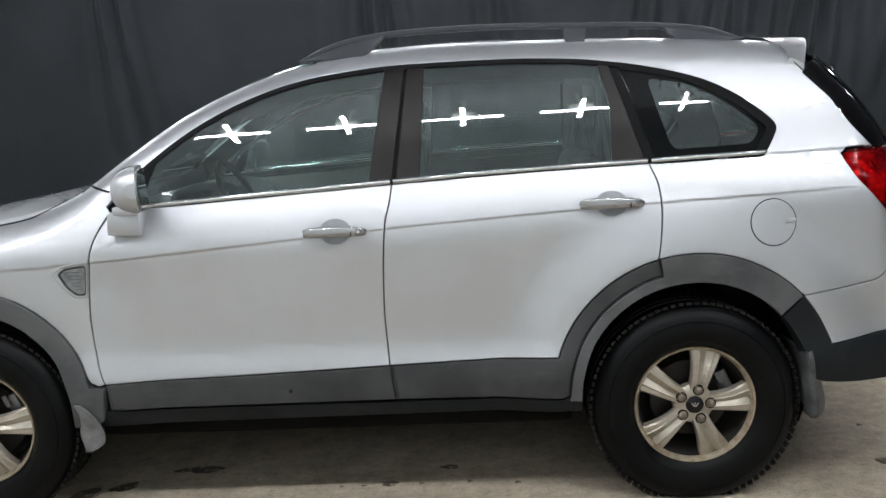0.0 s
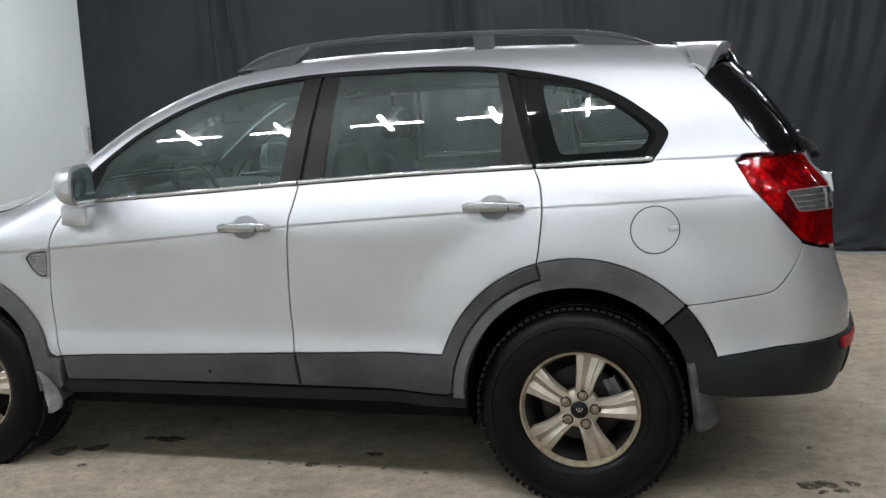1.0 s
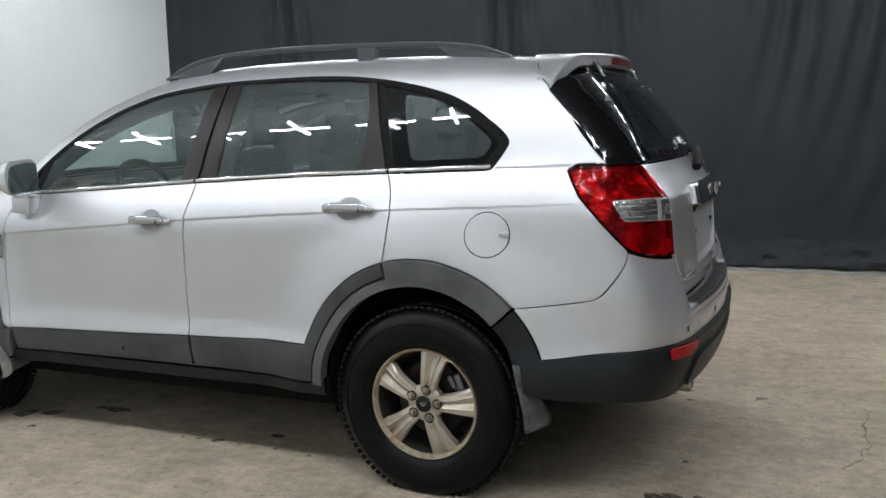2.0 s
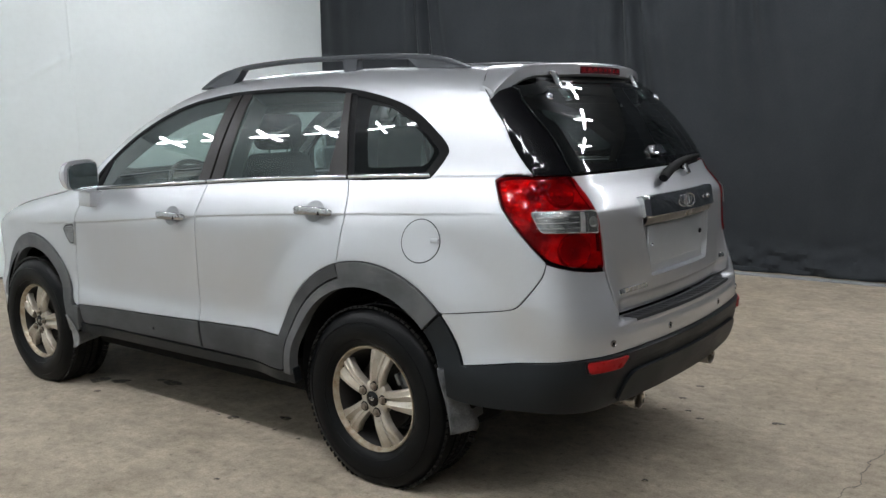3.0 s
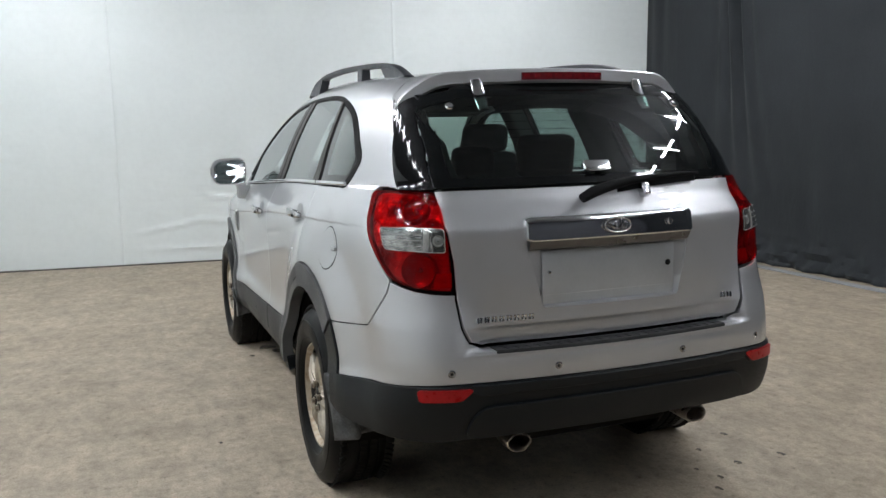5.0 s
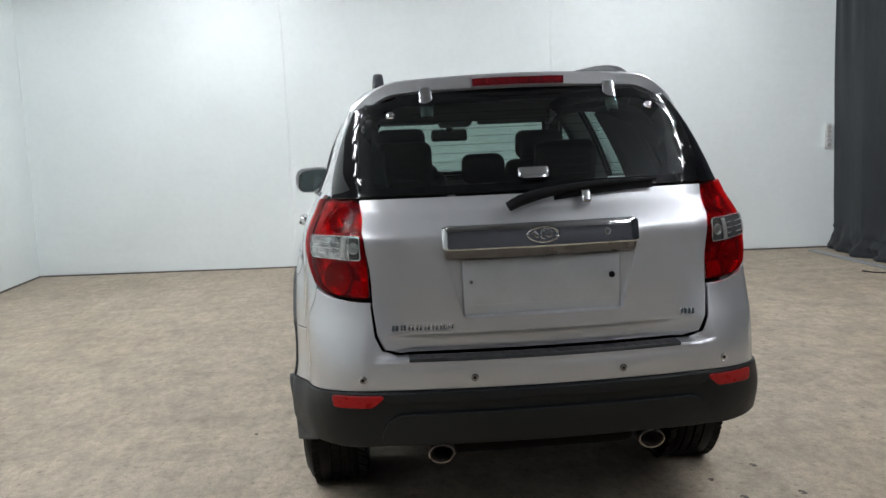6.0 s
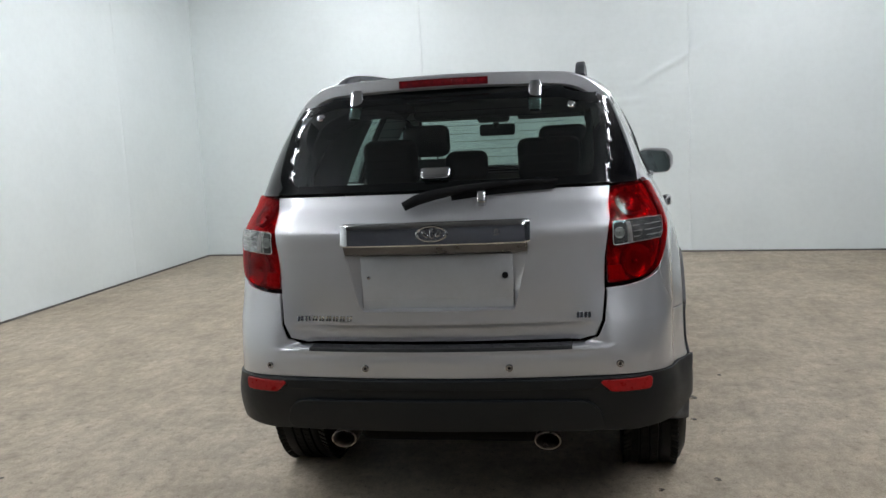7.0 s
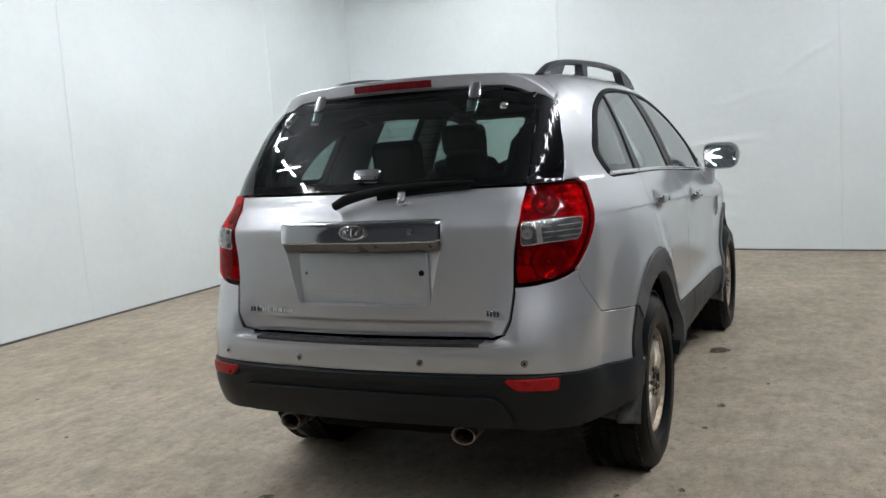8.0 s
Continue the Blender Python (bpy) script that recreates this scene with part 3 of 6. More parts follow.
def split_ring(ring, cut, at):
    """A ring with a hole, cut in two C-shaped outlines along one upright line."""
    ring = ring[::-1] if area(ring) < 0 else ring
    cut = cut[::-1] if area(cut) > 0 else cut

    def run(loop, sign):
        ok = [sign * (p[0] - at) > 1e-4 for p in loop]
        k = next(i for i in range(len(loop)) if ok[i] and not ok[i - 1])
        turned = loop[k:] + loop[:k]
        return [p for p in turned if sign * (p[0] - at) > 1e-4]

    out = []
    for sign in (-1, 1):
        a, b = run(ring, sign), run(cut, sign)
        out.append([(at, a[0][1])] + a + [(at, a[-1][1]), (at, b[0][1])] + b + [(at, b[-1][1])])
    return out


# ---- the hall ----
def slab(name, size, m, material, label, **more):
    bm = box(bmesh.new(), size, m)
    return tagged(part(name, bm, material, None, label, smooth=False), label, more.get("category", ""), kind="structure")


WEST_A, WEST_B = Vector((-4.685, -4.80)), Vector((-3.385, 5.15))
EAST_X, SOUTH_Y, NORTH_Y, CEILING_Z = 9.5, -4.78, 5.15, 4.0


def relief_wall(name, a, b, height, label, cell=0.06, seams=(), ripples=(), folds=()):
    """A thick wall from a to b in plan, with raised sheet seams and sagging ripples as real relief."""
    d = Vector((b[0] - a[0], b[1] - a[1], 0))
    length = d.length
    u, nrm = d.normalized(), Vector((d.y, -d.x, 0)).normalized()
    bm = bmesh.new()
    xs = sorted(set(list(np.arange(0, length, cell)) + [length] + [s + o for s in seams for o in (-0.02, -0.004, 0.0, 0.004, 0.02) if 0 < s + o < length]))
    zs = list(np.arange(0, height, cell)) + [height]
    grid = []
    for s in xs:
        col = []
        for z in zs:
            h = 0.012 * noise.noise(Vector((s * 0.55, z * 0.5, len(name)))) + 0.004 * noise.noise(Vector((s * 2.2, z * 1.6, 3.0)))
            for c in seams:
                if abs(s - c) < 0.019:
                    h += 0.006 if abs(s - c) < 0.003 else 0.003
            for fs, z0, z1, fa in folds:
                if z0 < z < z1:
                    h += fa * math.exp(-((s - fs - 0.012 * math.sin(z * 5)) / 0.022) ** 2)
            for rs, rz, rl, ra, slope in ripples:
                t = (s - rs) / rl
                if abs(t) < 1:
                    zz = z - rz - slope * (s - rs) - 0.03 * noise.noise(Vector((s * 3.1, rz, 1.0)))
                    h += ra * (1 - t * t) * math.exp(-(zz / 0.026) ** 2)
            col.append(bm.verts.new(Vector((a[0], a[1], z)) + u * s + nrm * h))
        grid.append(col)
    for p, q in zip(grid, grid[1:]):
        for i in range(len(zs) - 1):
            bm.faces.new((p[i], q[i], q[i + 1], p[i + 1]))
    back = [bm.verts.new(Vector((a[0], a[1], z)) + u * s - nrm * 0.15) for s, z in ((0, 0), (length, 0), (length, height), (0, height))]
    bm.faces.new(list(reversed(back)))
    ob = part(name, bm, WALL)
    return tagged(ob, label, "wall", kind="structure")


bm = bmesh.new()
n = 60
grid = [[bm.verts.new((-5.2 + 15.2 * i / n, -5.2 + 10.8 * j / n, 0)) for j in range(n + 1)] for i in range(n + 1)]
for i in range(n):
    for j in range(n):
        bm.faces.new((grid[i][j], grid[i + 1][j], grid[i + 1][j + 1], grid[i][j + 1]))
floor = tagged(part("floor", bm, CONCRETE), "worn beige-grey concrete floor with stains and hairline cracks", "floor", kind="structure")

west_len = (WEST_B - WEST_A).length
relief_wall("wall_west", WEST_A, WEST_B, CEILING_Z, "white sheet-clad wall with joints, dents and ripples", seams=(3.28, 6.50),
            cell=0.03, folds=((4.70, 0.15, 1.26, 0.008), (6.44, 2.05, 2.32, 0.010)),
            ripples=((6.30, 2.18, 0.46, 0.021, 0.50), (5.1, 1.22, 0.65, 0.021, 0.09), (4.85, 0.71, 0.65, 0.024, -0.10), (4.8, 0.44, 0.75, 0.024, -0.08), (3.9, 0.45, 0.6, 0.016, 0.15),
                     (5.6, 1.75, 0.5, 0.012, 0.2), (4.3, 0.18, 0.9, 0.02, 0.0)))
relief_wall("wall_south", Vector((EAST_X, SOUTH_Y)), WEST_A, CEILING_Z, "white sheet-clad side wall with faint waves", seams=(2.6, 5.8, 9.0, 12.2), ripples=((12.5, 1.0, 0.6, 0.010, 0.1),))
slab("wall_north", (14, 0.15, CEILING_Z), pose(3.0, NORTH_Y + 0.30, CEILING_Z / 2), WALL, "plain wall behind the black curtain", category="wall")
slab("wall_east", (0.15, 11, CEILING_Z), pose(EAST_X + 0.075, 0, CEILING_Z / 2), END_WALL, "plain dark end wall of the hall", category="wall")
slab("ceiling", (15.5, 11.2, 0.12), pose(2.3, 0.2, CEILING_Z + 0.06), CEIL, "pale flat panel ceiling", category="ceiling")


def skirting(name, a, b):
    d = Vector((b[0] - a[0], b[1] - a[1], 0))
    nrm = Vector((d.y, -d.x, 0)).normalized()
    bm = bmesh.new()
    path = [Vector((a[0], a[1], 0.009)) + d * t + nrm * (0.012 + 0.006 * noise.noise(Vector((t * 20, 0, 1)))) for t in np.linspace(0, 1, 60)]
    sweep(bm, path, [(-0.010, -0.009), (0.010, -0.009), (0.008, 0.004), (-0.010, 0.008)])
    tagged(part(name, bm, SKIRT), "thin dark joint strip along the wall foot", "trim", kind="structure")


skirting("trim_west", WEST_A, WEST_B)
skirting("trim_south", Vector((EAST_X, SOUTH_Y)), WEST_A)


def make_curtain_mesh():
    """Heavy black cloth hung along the north side: long soft folds, swags and a gathered hem."""
    bm = bmesh.new()
    x0, x1, height = -3.40, EAST_X, 3.98
    nx, nz = 900, 110
    swags = ((4.6, 3.2, 1.1, 0.9), (5.4, 2.9, 1.0, 1.1), (3.9, 3.3, 0.8, 0.8), (1.1, 3.2, 0.6, 0.9), (2.2, 3.4, 0.8, 0.7), (6.6, 3.1, 1.2, 1.0), (-1.6, 3.3, 0.5, 1.0))
    cols = []
    for i in range(nx + 1):
        x = x0 + (x1 - x0) * i / nx
        col = []
        for k in range(nz + 1):
            z = height * k / nz
            f = 0.016 * math.sin(x * 3.1 + 1.3 * noise.noise(Vector((x * 0.7, z * 0.25, 0)))) + 0.05 * noise.noise(Vector((x * 0.9, z * 0.3, 2)))
            tight = 6.5 * x + 2.5 * noise.noise(Vector((x * 1.1, z * 0.45, 7)))
            f += 0.026 * max(0.0, noise.noise(Vector((x * 0.6, z * 0.5, 4))) + 0.15) * math.sin(tight * 2.2)
            for sx, sz, sw, sl in swags:
                dx, dz = x - sx, sz - z
                if 0 < dz < 2.6:
                    along_s = dx + 0.18 * dz * dz * (0.35 if sx > 3 else -0.2)
                    w = math.exp(-(along_s / (0.28 * sw + 0.10 * dz)) ** 2) * math.exp(-dz / sl)
                    f += 0.13 * w * math.sin((along_s) * (36 - 7 * dz))
            hem = max(0.0, 0.35 - z) / 0.35
            f += hem * (0.085 * noise.noise(Vector((x * 4.5, z * 14, 5))) + 0.02 * noise.noise(Vector((x * 12, z * 26, 9))) - 0.10 * hem)
            col.append(bm.verts.new((x, 4.83 + f - 0.10 * max(0.0, (x - 2.0) / 6.0) + 0.12 * max(0, -2.6 - x), z + 0.006)))
        cols.append(col)
    for p, q in zip(cols, cols[1:]):
        for k in range(nz):
            bm.faces.new((p[k], q[k], q[k + 1], p[k + 1]))
    bmesh.ops.reverse_faces(bm, faces=bm.faces[:])
    ob = part("curtain", bm, CURTAIN)
    ob.modifiers.new("cloth", "SOLIDIFY").thickness = 0.004
    return tagged(ob, "heavy black cloth curtain with soft folds hung to the floor", "curtain")


make_curtain_mesh()

# grey threshold strip on the floor in front of the curtain's foot
bm = bmesh.new()
box(bm, (12.6, 0.10, 0.012), pose(3.1, 4.56, 0.006), 0.004)
tagged(part("floor_strip", bm, plain("grey_floor_strip", (0.32, 0.33, 0.34), 0.6, vary=0.2, scale=6)), "flat grey strip lying along the curtain foot", "strip", kind="structure")

# socket strip by the corner and a loose cable end
west_dir = (WEST_B - WEST_A).normalized()
turn = math.degrees(math.atan2(west_dir.y, west_dir.x))
strip_at = WEST_A + west_dir * (west_len - 0.30)
sockets = empty("power_strip", "upright white plastic socket strip on the wall by the curtain", "power strip")
sockets.matrix_world = pose(strip_at.x + 0.03, strip_at.y, 1.33, 0, 0, turn)
part("case", box(bmesh.new(), (0.075, 0.045, 0.30), Matrix(), 0.010), BOX_WHITE, sockets)
for k in range(5):
    part("socket", lathe(bmesh.new(), [(0.0, 0.0), (0.015, 0.0), (0.018, 0.003), (0.020, 0.0)], 18, pose(0.0, -0.0225, -0.104 + 0.052 * k, 0, 0, 180)), CABIN_GREY, sockets)

bm = bmesh.new()
cable_path = spline([(-1.62, 4.25, 0.006), (-1.50, 4.30, 0.006), (-1.38, 4.42, 0.007), (-1.25, 4.46, 0.006), (-1.22, 4.38, 0.006), (-1.33, 4.34, 0.006)], 8)
sweep(bm, cable_path, oval(0.006, 0.006, 8))
tagged(part("cable", bm, BLACK), "thin black cable loop lying on the concrete floor", "cable")


# ---- ceiling lamps: crossed tubes in two long rows ----
def make_cross_lamp(at):
    lamp = empty("ceiling_light", "white cross-shaped twin tube lamp under the ceiling", "lamp", group="crossed tube lamps")
    part("base", box(bmesh.new(), (0.16, 0.16, 0.05), pose(0, 0, 0.06), 0.01), BOX_WHITE, lamp)
    part("stem", lathe(bmesh.new(), [(0.012, 0.0), (0.012, CEILING_Z - LAMP_Z - 0.085)], 10, pose(0, 0, 0.085, 90)), BOX_WHITE, lamp)
    for name, size in (("tube", (0.56, 0.036, 0.036)), ("cross_tube", (0.036, 0.46, 0.036))):
        part(name, box(bmesh.new(), size, pose(0, 0, 0.0 if name == "tube" else 0.002), 0.014, 3), TUBE, lamp)
    lamp.matrix_world = at
    return lamp


first = make_cross_lamp(pose(LAMP_ROWS[0][1], LAMP_ROWS[0][0], LAMP_Z))
for y, x_first, count in LAMP_ROWS:
    for k in range(count):
        if (y, k) != (LAMP_ROWS[0][0], 0):
            copy_thing(first, pose(x_first + LAMP_STEP * k, y, LAMP_Z))


# ---- floor stains ----
def stain(x, y, a, b, turn, seed):
    rnd = random.Random(seed)
    ph = [rnd.uniform(0, 6.3) for _ in range(4)]
    bm = bmesh.new()
    rim = []
    for t in np.linspace(0, 2 * math.pi, 30, endpoint=False):
        r = 1 + 0.08 * math.sin(2 * t + ph[0]) + 0.10 * math.sin(3 * t + ph[1]) + 0.08 * math.sin(5 * t + ph[2]) + 0.05 * math.sin(9 * t + ph[3])
        rim.append((a * r * math.cos(t), 1.3 * b * r * math.sin(t)))
    top = [bm.verts.new((p[0] * 0.9, p[1] * 0.9, 0.0014)) for p in rim]
    low = [bm.verts.new((p[0], p[1], 0.0)) for p in rim]
    bm.faces.new(top)
    for i in range(len(rim)):
        j = (i + 1) % len(rim)
        bm.faces.new((low[i], low[j], top[j], top[i]))
    ob = part("oil_stain", bm, STAIN, floor)
    ob.matrix_world = pose(x, y, 0.0006, 0, 0, turn)
    return ob


for i, (x, y, a, b, t) in enumerate([
        (0.305, -0.697, 0.06, 0.04, 10), (0.441, -0.641, 0.055, 0.03, 25), (0.735, -0.489, 0.075, 0.028, -5), (0.634, -0.494, 0.03, 0.018, 0),
        (1.539, -0.685, 0.032, 0.02, 15), (1.779, -0.54, 0.04, 0.016, 0), (0.502, -0.833, 0.022, 0.014, 0), (1.668, -0.692, 0.01, 0.008, 0),
        (1.435, -0.697, 0.01, 0.007, 0), (1.344, -0.699, 0.008, 0.006, 0), (2.053, -0.707, 0.012, 0.009, 0), (0.717, 0.905, 0.07, 0.05, 5),
        (0.383, 0.674, 0.075, 0.04, 30), (1.876, 1.051, 0.03, 0.018, 0), (3.014, 1.03, 0.018, 0.012, 0), (3.553, -0.616, 0.045, 0.025, -20),
        (3.624, -0.595, 0.05, 0.02, -30), (3.665, -0.646, 0.028, 0.014, 10), (3.594, -0.666, 0.022, 0.012, 40), (3.716, -0.575, 0.032, 0.016, -35),
        (3.328, 0.853, 0.02, 0.012, 0), (3.328, 1.096, 0.022, 0.012, 0), (3.855, 0.731, 0.03, 0.014, 5), (3.158, -2.204, 0.012, 0.01, 0), (2.243, 1.015, 0.02, 0.012, 0),
        (1.432, 1.248, 0.016, 0.01, 0), (3.614, -0.23, 0.014, 0.011, 0), (3.429, 0.68, 0.018, 0.009, 8), (3.52, 0.599, 0.02, 0.009, 5), (3.135, 0.792, 0.016, 0.01, 0),
        (2.641, -3.028, 0.014, 0.01, 0), (2.114, -1.234, 0.012, 0.009, 0), (1.861, -0.687, 0.01, 0.008, 0), (3.318, 0.64, 0.012, 0.008, 0)]):
    stain(x, y, a, b, t, i)


# hairline crack in the concrete
rnd = random.Random(4)
crack = spline([(4.22, -0.10), (4.29, 0.03), (4.30, 0.13), (4.335, 0.22), (4.315, 0.31), (4.325, 0.42), (4.31, 0.48), (4.345, 0.60), (4.335, 0.72)], 6)
crack = [(x + rnd.uniform(-0.008, 0.008), y, 0.0012) for x, y in crack]
bm = bmesh.new()
sweep(bm, crack, [[(a * w, b * 0.6) for a, b in ((-1, -0.001), (1, -0.001), (1, 0.001), (-1, 0.001))] for w in [rnd.uniform(0.0005, 0.0018) for _ in crack]])
part("floor_crack", bm, SKIRT, floor)


# ---- the car ----
RIDE = 0.02
car = empty("car", "silver five-door family off-roader with grey cladding, dusty wheels", "car")


def arc(cx, cz, r, a0, a1, n=24):
    return [(cx + r * math.cos(radians(a)), cz + r * math.sin(radians(a))) for a in np.linspace(a0, a1, n)]


def belt(x):
    return float(curve(x, [(0.50, 1.140), (0.70, 1.150), (1.17, 1.176), (1.615, 1.202), (2.09, 1.226), (2.553, 1.241), (2.764, 1.2485), (3.05, 1.2545)]))


def clad_line(x):
    return float(curve(x, [(0.50, 0.505), (1.07, 0.520), (1.583, 0.537), (2.21, 0.556)]))


def belt_run(x0, x1, lift=0.0, n=10):
    return [(x, belt(x) + lift) for x in np.linspace(x0, x1, n)]


def clad_run(x0, x1, lift=0.0, n=8):
    return [(x, clad_line(x) + lift) for x in np.linspace(x0, x1, n)]


EDGE_Y = [(0.30, 0.735), (0.6, 0.665), (0.9, 0.595), (1.3, 0.535), (1.6, 0.515), (3.2, 0.50)]


def roof_edge(x, off=0.0):
    """Height of the skin where the roof skin meets the side frame."""
    p, g = skin("top", [(x, -float(curve(x, EDGE_Y)))])
    return float(p[0][2])


FRONT_SHUT = spline([(0.575, 1.140), (0.535, 1.075), (0.511, 1.017), (0.497, 0.934), (0.484, 0.763), (0.498, 0.591), (0.522, 0.507)])
MID_SHUT = spline([(1.619, 1.202), (1.606, 1.13), (1.589, 1.052), (1.576, 0.88), (1.573, 0.71), (1.582, 0.56), (1.584, 0.537)])
REAR_SHUT = spline([(2.553, 1.241), (2.578, 1.175), (2.586, 1.10), (2.584, 1.04), (2.574, 0.95), (2.566, 0.905)])
DLO_TOP = spline([(0.545, 1.143), (0.62, 1.225), (0.70, 1.300), (0.85, 1.410), (1.00, 1.492), (1.15, 1.552), (1.28, 1.588), (1.42, 1.611), (1.65, 1.632),
                  (2.06, 1.637), (2.30, 1.627), (2.44, 1.611), (2.57, 1.588), (2.70, 1.557), (2.80, 1.522), (2.89, 1.474), (2.955, 1.428)], 6) + spline([(2.963, 1.422), (3.008, 1.384), (3.029, 1.353), (3.021, 1.325), (2.994, 1.280), (2.975, 1.2535)], 5)
RC, FC = (2.70, 0.40), (0.0, 0.40)
Q_LAMP = [(3.28, 1.215), (3.315, 1.155), (along(3.36, -0.815), 1.10), (along(3.44, -0.808), 1.012), (along(3.485, -0.785), 0.962)]
LAMP_OUT = ([(3.262, 1.243)] + [(3.30, 1.262), (along(3.353, -0.75), 1.264), (along(3.453, -0.69), 1.262), (along(3.508, -0.616), 1.258)]
            + [(along(3.555, -0.602), 1.19), (along(3.59, -0.594), 1.10), (along(3.605, -0.591), 1.0), (along(3.613, -0.591), 0.918)]
            + [(along(3.595, -0.655), 0.922), (along(3.561, -0.716), 0.932), (along(3.525, -0.755), 0.944)] + Q_LAMP[::-1])
GATE_EDGE = [(along(3.508, -0.616), 1.256), (along(3.58, -0.596), 1.12), (along(3.605, -0.587), 1.02), (along(3.615, -0.582), 0.90), (along(3.632, -0.568), 0.805), (along(3.645, -0.545), 0.752), (along(3.66, -0.50), 0.731)]
BUMP_TOP = [(3.095, 0.750), (3.236, 0.765), (3.34, 0.778), (3.385, 0.795), (along(3.428, -0.81), 0.84), (along(3.475, -0.792), 0.905), (along(3.49, -0.785), 0.952)]
BUMP_TOP = spline(BUMP_TOP, 4)
BUMP_LOW = [(3.200, 0.567), (3.30, 0.579), (along(3.41, -0.825), 0.592), (along(3.53, -0.775), 0.603), (along(3.61, -0.725), 0.611), (along(3.66, -0.62), 0.6155), (MID - 0.45, 0.617), (MID - 0.2, 0.618), (MID, 0.618)]


def mirrored(path):
    return path + [(2 * MID - s, z) for s, z in path[::-1] if abs(s - MID) > 1e-6]


# side panels
fender = FRONT_SHUT[::1] + [(0.50, 0.50), (0.470, 0.515)] + arc(*FC, 0.476, 17, 168, 30) + [(-0.56, 0.50), (-0.72, 0.55), (-0.76, 0.75), (-0.70, 0.88), (-0.4, 1.005), (0.0, 1.093), (0.20, 1.128), (0.35, 1.165), (0.46, 1.215), (0.52, 1.215)]
both("front_fender", fender, PAINT, car, gap=0.0049, cell=(0.06, 0.008))
front_door = FRONT_SHUT + clad_run(0.524, 1.583) + MID_SHUT[::-1] + belt_run(1.617, 0.575)
both("front_door", front_door, PAINT, car, gap=0.0049, cell=(0.06, 0.0045))
rear_door = MID_SHUT + clad_run(1.586, 2.20) + arc(*RC, 0.521, 162.5, 105, 22) + REAR_SHUT[::-1] + belt_run(2.552, 1.621)
both("rear_door", rear_door, PAINT, car, gap=0.0049, cell=(0.06, 0.0045))
top_edge = [(x, roof_edge(x)) for x in np.linspace(3.14, 0.46, 46)]
quarter = (DLO_TOP + belt_run(2.95, 2.60, -0.004, 8) + REAR_SHUT + arc(*RC, 0.521, 104.5, 43, 26) + BUMP_TOP + Q_LAMP[::-1] + [(3.262, 1.246), (3.30, 1.266)]
           + [(along(3.353, -0.75), 1.268), (along(3.395, -0.711), 1.264)] + [(along(3.28, -0.678), 1.395), (along(3.161, -0.633), 1.541)] + [(3.14, 1.60)] + top_edge + [(0.45, 1.20), (0.50, 1.185)])
both("quarter_panel", quarter, PAINT, car, gap=0.0045, cell=(0.035, 0.006))

# roof, bonnet, windscreen: laid on from above
edge = lambda x: float(curve(x, EDGE_Y))
WS0, WS1 = 0.47, 1.33
roof_out = [(x, -edge(x) - 0.012) for x in np.linspace(WS1, 3.16, 20)] + [(3.22, 0.0)] + [(x, edge(x) + 0.012) for x in np.linspace(3.16, WS1, 20)] + [(WS1 - 0.03, 0.3), (WS1 - 0.045, 0), (WS1 - 0.03, -0.3)]
panel("roof", roof_out, PAINT, car, off=-0.003, kind="top", cell=0.05)
shield = [(x, -edge(x) - 0.006) for x in np.linspace(WS0 + 0.02, WS1, 16)] + [(WS1 - 0.03, -0.3), (WS1 - 0.045, 0), (WS1 - 0.03, 0.3)] + [(x, edge(x) + 0.006) for x in np.linspace(WS1, WS0 + 0.02, 16)] + [(WS0 - 0.06, 0.4), (WS0 - 0.09, 0), (WS0 - 0.06, -0.4)]
panel("windscreen", shield, SHIELD, car, off=-0.004, kind="top", cell=0.05, depth=0.005)
bonnet = [(-0.84, -0.45), (-0.78, -0.60), (-0.5, -0.70), (0.0, -0.755), (0.30, -0.755), (0.42, -0.70), (0.36, -0.4), (0.33, 0), (0.36, 0.4), (0.42, 0.70), (0.30, 0.755), (0.0, 0.755), (-0.5, 0.70), (-0.78, 0.60), (-0.84, 0.45)]
panel("bonnet", bonnet, PAINT, car, off=0.0, kind="top", cell=0.05)
cowl = [(0.42, -0.72), (0.36, -0.4), (0.33, 0), (0.36, 0.4), (0.42, 0.72), (0.50, 0.70), (0.43, 0.4), (0.40, 0), (0.43, -0.4), (0.50, -0.70)]
panel("cowl_grille", cowl, BLACK, car, off=-0.008, kind="top", cell=0.05)

# grey cladding along the doors, sill and wheel arches
clad_front = clad_run(0.530, 1.585) + [(1.600, 0.408), (0.575, 0.404), (0.545, 0.425)]
both("front_door_cladding", clad_front, CLAD, car, off=0.006, gap=0.005, depth=0.02)
# A raised black dot stands in for the dark of a small hole.
for f in (False, True):
    part("cladding_hole_dot", lathe(bmesh.new(), [(0.0, 0.002), (0.006, 0.002), (0.008, 0.0)], 14, at_skin(1.21, 0.455, 0.006, flip=f)), BLACK, car)
clad_rear = clad_run(1.594, 2.203) + arc(*RC, 0.520, 162.5, 105.5, 22) + arc(*RC, 0.463, 105, 176, 22) + [(2.236, 0.412), (2.215, 0.403), (1.610, 0.408)]
both("rear_door_cladding", clad_rear, CLAD, car, off=0.006, gap=0.005, depth=0.02)
sill = [(0.515, 0.400), (0.56, 0.396), (2.215, 0.395), (2.245, 0.410), (2.29, 0.42), (2.285, 0.345), (0.50, 0.335), (0.47, 0.37)]
both("sill_trim", sill, DARK_CLAD, car, off=-0.004, gap=0.0035, depth=0.04)
arch_rear = arc(*RC, 0.520, 104.2, 42.5, 26) + arc(*RC, 0.416, 42.5, 181, 44) + [(2.240, 0.396)] + arc(*RC, 0.457, 178, 105, 24)
